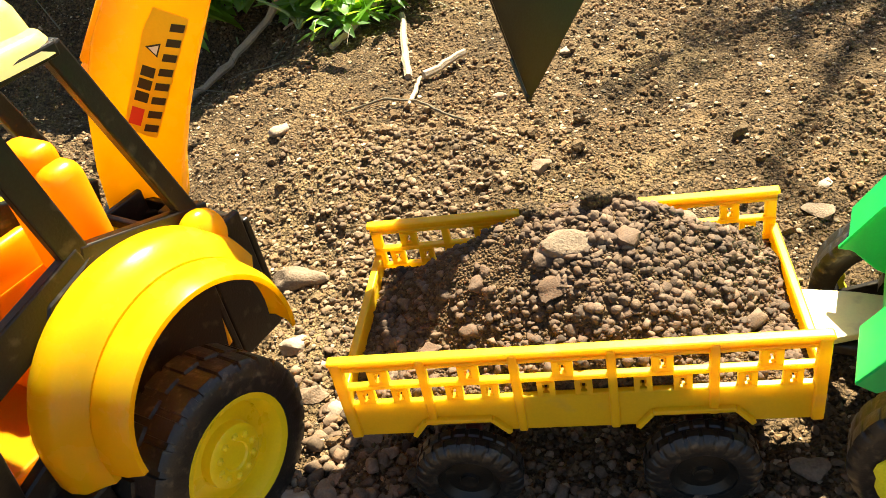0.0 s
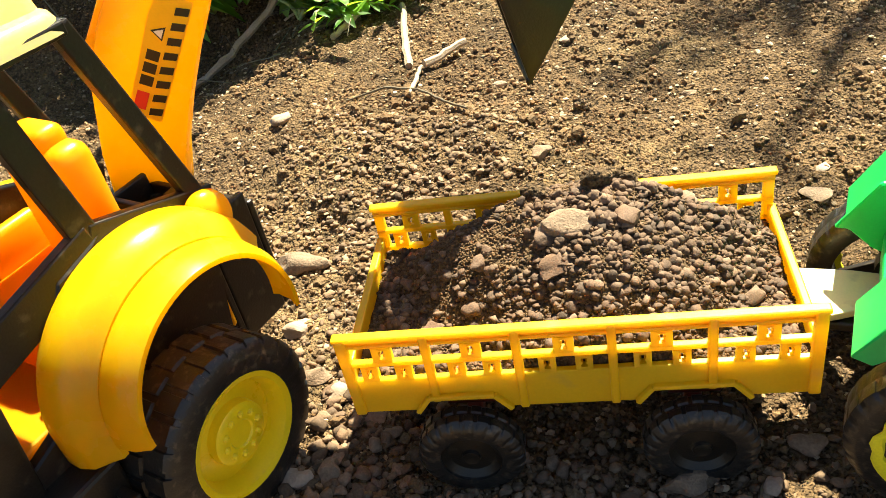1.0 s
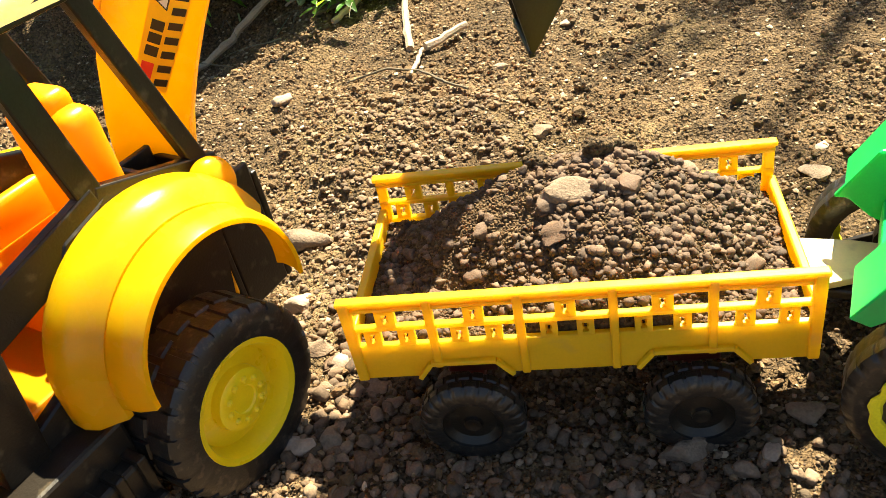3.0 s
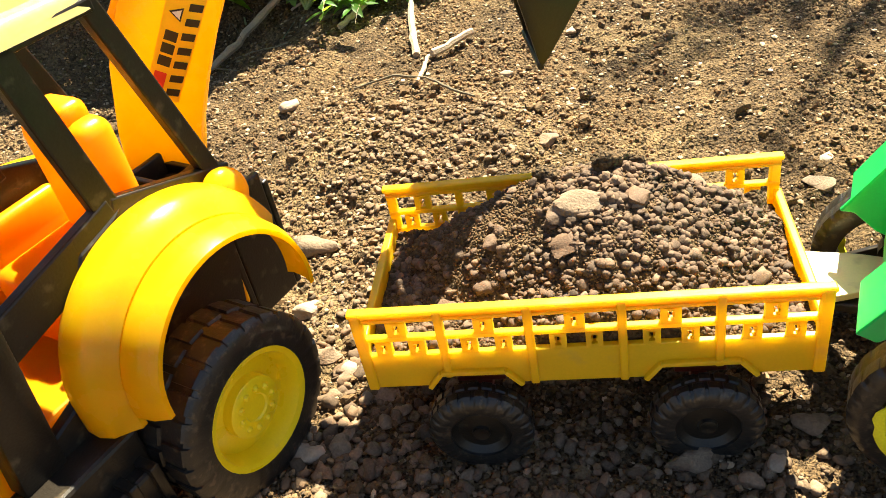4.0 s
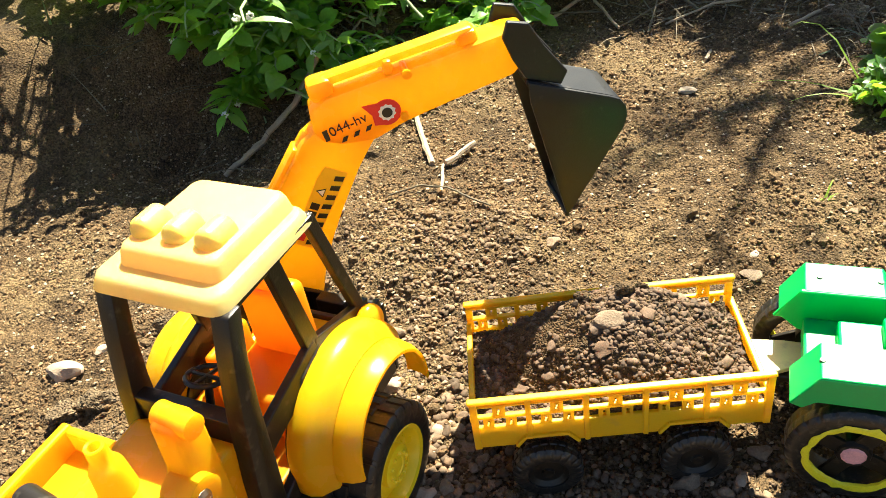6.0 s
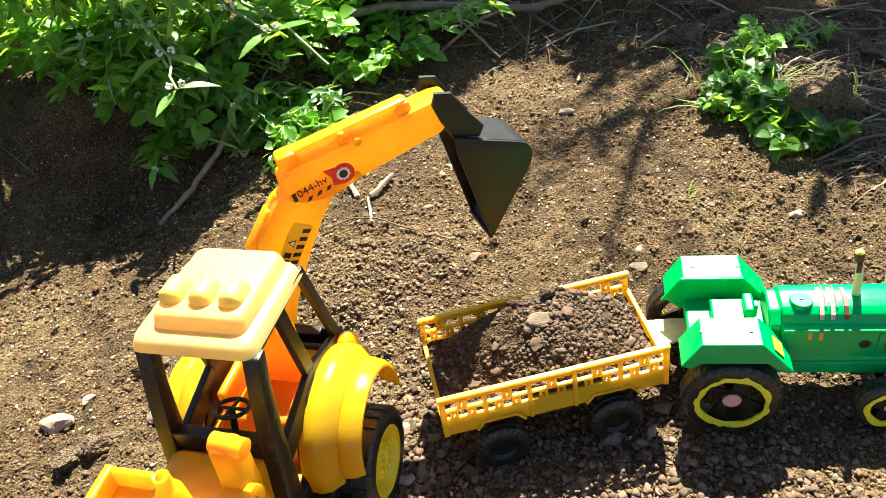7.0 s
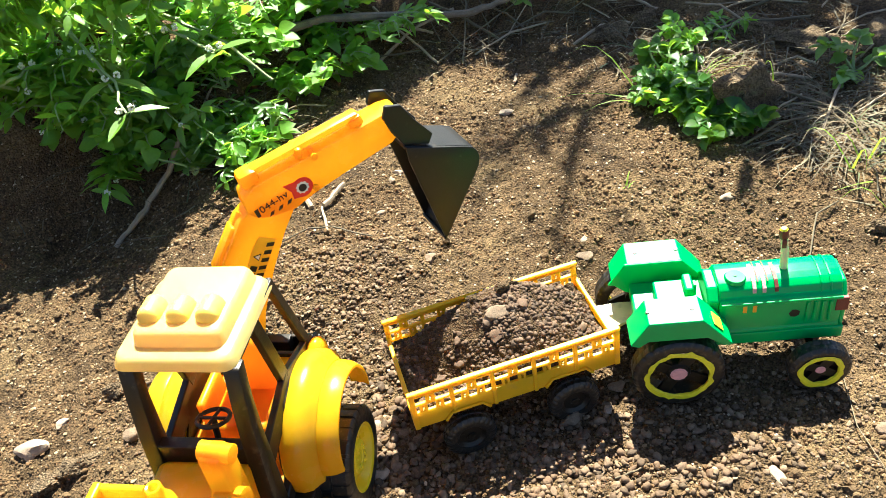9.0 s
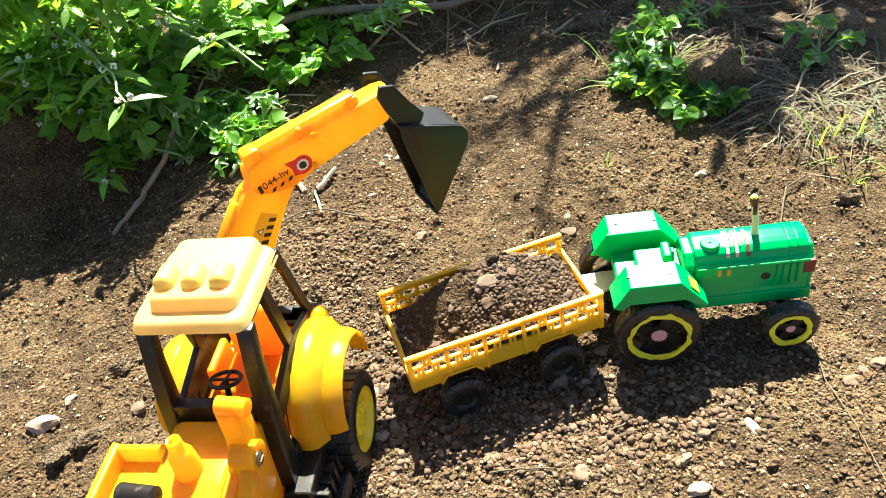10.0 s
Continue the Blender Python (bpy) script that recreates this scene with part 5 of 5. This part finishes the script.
for k in range(4):
    srng = np.random.default_rng(900 + k)
    x, y = srng.uniform(-0.8, -0.42), srng.uniform(0.85, 1.05)
    z = ground_z(x, y)
    dx, dy = srng.uniform(-0.02, 0.12), srng.uniform(-0.1, -0.03)
    spray = thing("flower_stem", pose(x, y, z), "bare green stem with white flower heads over the weeds", "flower", "weeds on the bank")
    line = [Vector((0, 0, 0)), Vector((dx * 0.3, dy * 0.3, 0.09)), Vector((dx * 0.7, dy * 0.7, 0.15)), Vector((dx * 1.1, dy * 1.1, 0.155 + 0.03 * srng.random()))]
    part("stem", tube(line, [0.0021, 0.0019, 0.0016, 0.0012], 6), M_STEM, spray, smooth=True)
    for p in (line[3], line[3] + Vector((0.012, 0.003, -0.004))):
        heads = []
        for _ in range(16):
            q = Vector(srng.normal(size=3)).normalized() * 0.0045
            bm = bmesh.new()
            bmesh.ops.create_icosphere(bm, subdivisions=1, radius=0.0019, matrix=Matrix.Translation(p + q))
            heads.append(bm)
        part("flower", join(*heads), M_FLOWER, spray, "small white flower head")
for k, (x, y, reach, kind, leaf, mat) in enumerate(((-0.19, 1.05, 0.09, "round", 0.026, M_LEAF), (-0.12, 1.08, 0.09, "long", 0.03, M_LEAF), (-0.40, 0.80, 0.09, "round", 0.028, M_LEAF_PALE), (-0.33, 0.84, 0.09, "round", 0.026, M_LEAF))):
    plant(x, y, ground_z(x, y), 200 + k, kind, 9, reach, leaf, mat, "low weed with round leaves hanging over the soil", lean=(0.2, -0.3), rise=0.4)
for k, (x, y, stems, reach, leaf, mat) in enumerate(((0.275, 0.775, 7, 0.045, 0.019, M_LEAF_DARK), (0.298, 0.745, 6, 0.04, 0.02, M_LEAF), (0.288, 0.80, 7, 0.055, 0.018, M_LEAF_DARK), (0.232, 0.79, 5, 0.03, 0.012, M_LEAF_PALE), (0.318, 0.71, 6, 0.04, 0.024, M_LEAF_DARK), (0.28, 0.84, 8, 0.06, 0.02, M_LEAF_DARK), (0.30, 0.70, 6, 0.035, 0.026, M_LEAF_DARK), (0.26, 0.80, 7, 0.05, 0.02, M_LEAF_DARK), (0.31, 0.77, 8, 0.05, 0.022, M_LEAF_DARK), (0.335, 0.69, 5, 0.035, 0.022, M_LEAF_DARK))):
    plant(x, y, ground_z(x, y), 300 + k, "round", stems, reach, leaf, mat, "clump of round-leaved green weeds on the slope", lean=(0, -0.25), rise=0.75)
for k, (x, y) in enumerate(((0.52, 0.78), (0.40, 0.95), (0.33, 0.93), (0.10, 1.10), (0.20, 1.13), (0.02, 1.16))):
    plant(x, y, ground_z(x, y), 400 + k, "long" if k % 2 else "round", 4, 0.075, 0.02, M_LEAF_PALE if k % 3 == 0 else M_LEAF, "sparse grey-green weed among dry grass", lean=(0, -0.2), rise=0.5)


for k, (x, y, stems, reach) in enumerate(((-0.42, 0.97, 10, 0.1), (-0.36, 0.95, 9, 0.09), (-0.30, 0.90, 8, 0.08), (-0.24, 0.95, 8, 0.08), (-0.35, 0.86, 8, 0.08), (-0.29, 0.82, 6, 0.06), (-0.20, 0.99, 7, 0.07), (-0.34, 0.79, 6, 0.06), (-0.42, 0.88, 9, 0.09))):
    plant(x, y, ground_z(x, y), 250 + k, "long" if k % 3 else "round", stems, reach, 0.024, M_LEAF_DARK if k % 3 else M_LEAF, "thin green weed among dry stalks on the bank", lean=(0.1, -0.2), rise=0.6)


def runner(points, seed, label):
    """A long pale stem with a pair of narrow leaves and flower heads at each node."""
    rng = np.random.default_rng(seed)
    pts = [Vector(p) for p in points]
    base = Vector(gz(pts[0].x - 0.02, pts[0].y + 0.12, -0.004))
    t = thing("flower_stem", pose(*base), label, "weed", "weeds on the bank")
    line = [Vector((0, 0, 0))]
    for a, b in zip(pts, pts[1:]):
        line += [a.lerp(b, u) - base + Vector(rng.normal(size=3)) * 0.0016 for u in (0.0, 0.33, 0.66)]
    line.append(pts[-1] - base)
    part("stem", tube(line, [0.0026 - 0.0012 * k / len(line) for k in range(len(line))], 8), M_STEM, t, smooth=True)
    for a, b in zip(pts, pts[1:]):
        ang = math.atan2(b.y - a.y, b.x - a.x)
        for side in (-1, 1):
            v, f = LEAVES["long"][rng.integers(4)]
            m = np.array(Matrix.Rotation(ang + side * rng.uniform(0.8, 1.5), 3, "Z") @ Matrix.Rotation(rng.uniform(-0.2, 0.4), 3, "Y"))
            me = bpy.data.meshes.new("leaf")
            me.from_pydata((v @ m.T * rng.uniform(0.045, 0.062) + np.array(b - base)).tolist(), [], f.tolist())
            me.materials.append(M_LEAF)
            new("leaf", me).parent = t
            heads = []
            c = b - base + Vector((side * 0.007, 0.002 * side, 0.006))
            for _ in range(18):
                q = Vector(rng.normal(size=3)).normalized() * 0.0037
                bm = bmesh.new()
                bmesh.ops.create_icosphere(bm, subdivisions=1, radius=0.0016, matrix=Matrix.Translation(c + q))
                heads.append(bm)
            part("flower", join(*heads), M_FLOWER, t, "small greenish white flower head")


for k, pts in enumerate((
        ((-0.657, 0.971, 0.19), (-0.561, 0.969, 0.19), (-0.497, 0.86, 0.19), (-0.44, 0.768, 0.19), (-0.399, 0.675, 0.19)),
        ((-0.602, 0.807, 0.19), (-0.579, 0.848, 0.19), (-0.534, 0.874, 0.19)),
        ((-0.459, 1.008, 0.19), (-0.389, 0.89, 0.19), (-0.312, 0.806, 0.19)))):
    runner(pts, 40 + k, "long pale green stem with narrow leaves and white flower heads")


def tuft(x, y, seed, count, length, spread, mat, label, lean=(0.0, 0.0), wide=0.0011, flatness=0.5):
    """A tuft of thin bent blades, one joined mesh."""
    rng = np.random.default_rng(seed)
    vs, fs, base = [], [], 0
    for _ in range(count):
        bx, by = rng.normal(size=2) * spread
        a = rng.uniform(0, 2 * math.pi)
        ln = length * rng.uniform(0.4, 1.2)
        dx, dy = math.cos(a) + lean[0], math.sin(a) + lean[1]
        up = rng.uniform(0.1, 1.0) * flatness
        z0 = ground_z(x + bx, y + by) - 0.002
        pts = []
        for k in range(6):
            u = k / 5
            px, py = x + bx + dx * ln * u * 0.7, y + by + dy * ln * u * 0.7
            pz = max(z0 + up * ln * math.sin(u * 2.4) * 0.9, ground_z(px, py, False) + 0.002)
            pts.append((px, py, pz))
        nx, ny = -dy, dx
        q = math.hypot(nx, ny) or 1
        for k, p in enumerate(pts):
            w = wide * (1 - k / 5.5)
            vs += [(p[0] + nx / q * w, p[1] + ny / q * w, p[2]), (p[0] - nx / q * w, p[1] - ny / q * w, p[2] + w * 0.6)]
        for k in range(5):
            b = base + 2 * k
            fs.append((b, b + 1, b + 3, b + 2))
        base += 12
    me = bpy.data.meshes.new("grass_tuft")
    me.from_pydata(vs, [], fs)
    me.materials.append(mat)
    return tagged(new("grass_tuft", me), label, "grass", "grass tufts", "stuff")


for k, (x, y, n, ln, sp) in enumerate(((0.44, 0.66, 60, 0.11, 0.03), (0.50, 0.60, 60, 0.12, 0.035), (0.42, 0.78, 70, 0.12, 0.04), (0.52, 0.72, 70, 0.13, 0.05), (0.36, 0.86, 60, 0.12, 0.04), (0.40, 0.70, 70, 0.07, 0.02), (0.45, 0.72, 90, 0.08, 0.03), (0.56, 0.80, 70, 0.1, 0.04), (0.34, 0.95, 60, 0.1, 0.03), (0.28, 0.98, 60, 0.12, 0.04), (0.16, 1.06, 60, 0.12, 0.05),
                                       (0.0, 1.08, 60, 0.12, 0.05), (0.58, 0.66, 50, 0.12, 0.04), (0.48, 0.95, 60, 0.14, 0.06), (-0.36, 0.84, 45, 0.1, 0.04), (-0.26, 0.95, 50, 0.11, 0.04), (0.37, 0.72, 40, 0.05, 0.02), (-0.6, 0.85, 50, 0.14, 0.07))):
    tuft(x, y, 500 + k, n, ln, sp, M_STRAW, "tangled dry straw-coloured grass on the soil", (-0.15, -0.1), wide=0.001, flatness=0.24)
for k, (x, y, n, ln, sp, lean) in enumerate(((0.47, 0.60, 10, 0.1, 0.02, (-0.6, 0.1)), (0.30, 0.80, 8, 0.12, 0.015, (0.3, 0.2)), (0.40, 0.74, 7, 0.1, 0.01, (0.6, 0.2)), (0.177, 0.611, 4, 0.03, 0.002, (0.6, 0)), (0.45, 0.51, 5, 0.05, 0.004, (-0.3, 0)), (0.24, 0.80, 4, 0.09, 0.004, (-0.9, 0.3)), (0.50, 0.52, 6, 0.05, 0.01, (-0.5, 0)))):
    tuft(x, y, 600 + k, n, ln, sp, M_GRASS, "few fresh green grass blades on the soil", lean, 0.0014, 0.8)


for k, (x, y, n, ln, sp) in enumerate(((0.47, 0.69, 60, 0.11, 0.03), (0.53, 0.65, 60, 0.12, 0.03), (0.41, 0.67, 50, 0.09, 0.02), (0.50, 0.59, 50, 0.1, 0.025), (0.44, 0.62, 40, 0.08, 0.015), (0.56, 0.72, 60, 0.12, 0.04), (0.36, 0.80, 40, 0.08, 0.02), (0.33, 0.92, 40, 0.1, 0.03), (0.22, 1.0, 40, 0.09, 0.03), (-0.38, 0.88, 40, 0.09, 0.04), (-0.28, 0.88, 40, 0.08, 0.03))):
    tuft(x, y, 700 + k, n * 2 // 3, ln * 0.75, sp * 1.3, M_SEDGE if k % 2 else M_STRAW, "matted faded green grass lying on the soil", (-0.1, -0.05), wide=0.0013, flatness=0.3)
drng = np.random.default_rng(31)
for x0, x1, y0, y1, count in ((0.2, 0.6, 0.86, 1.08, 16), (-0.22, 0.16, 1.0, 1.1, 12), (0.38, 0.58, 0.62, 0.84, 12), (-0.42, -0.24, 0.80, 0.95, 9)):
    for _ in range(count):
        x, y, a, ln = drng.uniform(x0, x1), drng.uniform(y0, y1), drng.normal() * 0.6, drng.uniform(0.05, 0.17)
        c, q = math.cos(a) * ln / 2, math.sin(a) * ln / 2
        stick("dry_stalk", [gz(x - c, y - q, 0.004), gz(x, y, drng.uniform(0.008, 0.02)), gz(x + c, y + q, 0.006)], [drng.uniform(0.0009, 0.0024)] * 3, M_TWIG if drng.random() < 0.5 else M_STRAW, "pale dry stalk lying on the bank", 6)


# ---- the tree whose twigs shade the slope; it stands above the view ----
def shade_tree(name, org, root, label, category, spots, trunk):
    """A tree or shrub whose limbs end where they shade the given spots: (x, y, height, length, angle, leaves a twig, leaf size)."""
    rng = np.random.default_rng(77)
    org = Vector(org)
    t = thing(name, pose(*org), label, category)
    part("trunk", tube(trunk, [0.035 * k for k in (1, 0.85, 0.7, 0.4)], 12), M_BARK, t, smooth=True)
    vs, fs, base = [], [], 0
    for gx, gy, hgt, ln, a, leaves, size in spots:
        c = Vector((gx, gy, 0)) + TO_SUN / TO_SUN.z * hgt - org
        a0 = Vector(root) + Vector((0, 0, 0.2 * root[2] * rng.random()))
        d = Vector((math.cos(radians(a)), math.sin(radians(a)), -0.1))
        p0 = c - d * ln * 0.5
        pts = [a0, a0.lerp(p0, 0.55) + Vector((0, 0, 0.04)), p0, c, c + d * ln * 0.5]
        thick = 1.0 if hgt > 0.4 else 0.4
        part("limb", tube(pts, [k * thick for k in (0.012, 0.01, 0.008, 0.0065, 0.003)], 7), M_BARK, t)
        for k in range(8):
            s = c + d * ln * rng.uniform(-0.5, 0.5)
            e = s + Vector(rng.normal(size=3)) * 0.06 * (1 if hgt > 0.4 else 0.6) + d * 0.05
            part("twig", tube([s, (s + e) / 2 + Vector((0, 0, 0.008)), e], [0.0028 * thick, 0.002 * thick, 0.0012 * thick], 5), M_BARK if hgt > 0.4 else M_STEM, t)
            for _ in range(leaves):
                v, f = LEAVES["long"][rng.integers(4)]
                m = np.array(Euler(rng.uniform(-3, 3, 3)).to_matrix())
                vs.append(v @ m.T * rng.uniform(0.025, 0.05) * size + np.array(s.lerp(e, rng.random())))
                fs.append(f + base)
                base += len(v)
    mesh_from("crown", vs, fs, M_LEAF, t)


SLOPE = [(0.11, 0.77, 1.5, 0.3, 236), (0.117, 0.656, 1.5, 0.3, 253), (0.02, 0.70, 1.5, 0.22, 225), (0.16, 0.90, 1.5, 0.3, 215), (0.22, 0.82, 1.5, 0.24, 225)]
EDGE = [(0.46, 0.72, 0.8, 0.2, 215), (0.60, 0.80, 0.9, 0.3, 210), (0.48, 0.97, 0.9, 0.3, 200), (0.60, 0.93, 0.9, 0.3, 200), (-0.18, 1.02, 0.9, 0.2, 190), (-0.05, 1.05, 0.9, 0.2, 190), (0.08, 1.05, 0.9, 0.24, 190), (0.2, 1.05, 0.9, 0.2, 190), (0.31, 1.0, 0.9, 0.2, 200)]
# spots of the bank and hollow that the added shrub is to darken
BANK = [(-0.72, 0.68, 0.24, 200), (-0.63, 0.70, 0.2, 215), (-0.78, 0.68, 0.26, 190), (-0.55, 0.74, 0.16, 220), (-0.60, 0.66, 0.14, 215), (-0.445, 0.655, 0.07, 235), (-0.415, 0.70, 0.07, 235), (-0.375, 0.765, 0.07, 235), (-0.62, 0.74, 0.2, 200), (-0.53, 0.69, 0.14, 215),
        (-0.47, 0.70, 0.12, 235), (-0.46, 0.74, 0.14, 235), (-0.42, 0.77, 0.12, 235), (-0.385, 0.81, 0.1, 235)]
shade_tree("garden_tree", (0.9, 2.2, ground_z(0.9, 2.2)), (-0.1, -0.2, 1.0), "young garden tree whose twigs reach over the bank", "tree",
           [q + (3, 0.9) for q in SLOPE] + [q + (26, 1.6) for q in EDGE], [(0, 0, -0.05), (-0.03, -0.05, 0.5), (-0.08, -0.12, 1.0), (-0.1, -0.2, 1.6)])
# added shrub: its limbs are set only to throw shade on the bank
shade_tree("shade_shrub", (-0.62, 1.2, ground_z(-0.62, 1.2)), (0, -0.03, 0.1), "leafy green shrub added above the bank to shade it", "shrub",
           [(x, y, 0.29, ln, a, 28, 0.8) for x, y, ln, a in BANK], [(0, 0, -0.03), (0, -0.01, 0.04), (0, -0.02, 0.09), (0, -0.03, 0.14)])


# ---- gravel and crumbs ----
def build_gravel():
    rng = np.random.default_rng(8)
    shapes = [rock_shape(rng, 2, 0.8, 0.45, 4) for _ in range(6)] + [rock_shape(rng, 2, 0.65, 0.5, 9) for _ in range(10)]
    spots, crumbs = [], []
    while len(spots) < 14000:
        x, y = rng.uniform(-0.6, 0.48), rng.uniform(0.1, 1.0)
        pile = math.exp(-(((x + 0.17) / 0.13) ** 2 + ((y - 0.52) / 0.085) ** 2)) + 1.0 * math.exp(-(((x - 0.08) / 0.24) ** 2 + ((y - 0.24) / 0.1) ** 2)) + 0.5 * math.exp(-(((x + 0.36) / 0.05) ** 2 + ((y - 0.4) / 0.08) ** 2)) + 0.8 * math.exp(-(((x + 0.12) / 0.07) ** 2 + ((y - 0.33) / 0.12) ** 2))
        if rng.random() > 0.05 + pile:
            continue
        r = 0.0008 + (0.0011 + 0.0036 * min(1, pile)) * rng.random() ** 2.5
        r *= 1 - 0.3 * smooth(0.42, 0.5, y)
        spots.append((x, y, ground_z(x, y) + r * 0.3, r, rng.uniform(0, 6.3), rng.uniform(-0.6, 0.6)))
    near = sorted((q for q in spots if -0.2 < q[0] < 0.3 and 0.16 < q[1] < 0.4), key=lambda q: -q[3])[:290]
    taken = set(near)
    gravel = scatter_mesh("gravel", shapes, [q for q in spots if q not in taken], M_PEBBLE, True)
    pebble_pieces(shapes, near, M_GROUNDPIECE, gravel, rng)
    tagged(gravel, "scattered brown and grey pebbles on the soil", "gravel", kind="stuff")
    while len(crumbs) < 52000:
        x, y = rng.uniform(-0.72, 0.56), rng.uniform(0.1, 1.08)
        if rng.random() > 0.16 + 0.84 * smooth(-0.2, 0.3, noise.noise((x * 11, y * 11, 4))):
            continue
        r = 0.0005 + 0.0024 * rng.random() ** 2.2
        crumbs.append((x, y, ground_z(x, y) + r * 0.3, r, rng.uniform(0, 6.3), rng.uniform(-0.6, 0.6)))
    chips = []
    while len(chips) < 11000:
        x, y = rng.uniform(-0.72, 0.56), rng.uniform(0.1, 1.05)
        if rng.random() > 0.3 + 0.9 * smooth(-0.1, 0.35, noise.noise((x * 7, y * 7, 9))) + 0.5 * smooth(0.5, 0.7, y):
            continue
        r = 0.0009 + 0.0019 * rng.random() ** 2.6
        chips.append((x, y, ground_z(x, y) + r * 0.35, r, rng.uniform(0, 6.3), rng.uniform(-0.5, 0.5)))
    flat_shapes = [rock_shape(rng, 1, 0.55, 0.4) for _ in range(8)]
    tagged(scatter_mesh("stone_chips", flat_shapes, chips, M_CHIP, False), "small pale chips of stone on the soil", "stone chips", kind="stuff")
    lumps = []
    while len(lumps) < 2600:
        x, y = rng.uniform(-0.7, 0.5), rng.uniform(0.12, 1.05)
        if rng.random() > 0.1 + 0.9 * smooth(0.0, 0.35, noise.noise((x * 8, y * 8, 21))):
            continue
        r = 0.0018 + 0.0036 * rng.random() ** 2.4
        lumps.append((x, y, ground_z(x, y) + r * 0.2, r, rng.uniform(0, 6.3), rng.uniform(-0.5, 0.5)))
    lump_shapes = [rock_shape(rng, 2, 0.75, 0.6, 5) for _ in range(10)]
    tagged(scatter_mesh("soil_lumps", lump_shapes, lumps, M_LUMP, False), "crumbly brown lumps of dry soil", "soil lumps", kind="stuff")
    small = [rock_shape(rng, 1, 0.8, 0.35) for _ in range(8)]
    tagged(scatter_mesh("soil_crumbs", small, crumbs, M_GRIT, False), "fine crumbs of dry soil", "soil crumbs", kind="stuff")


build_gravel()
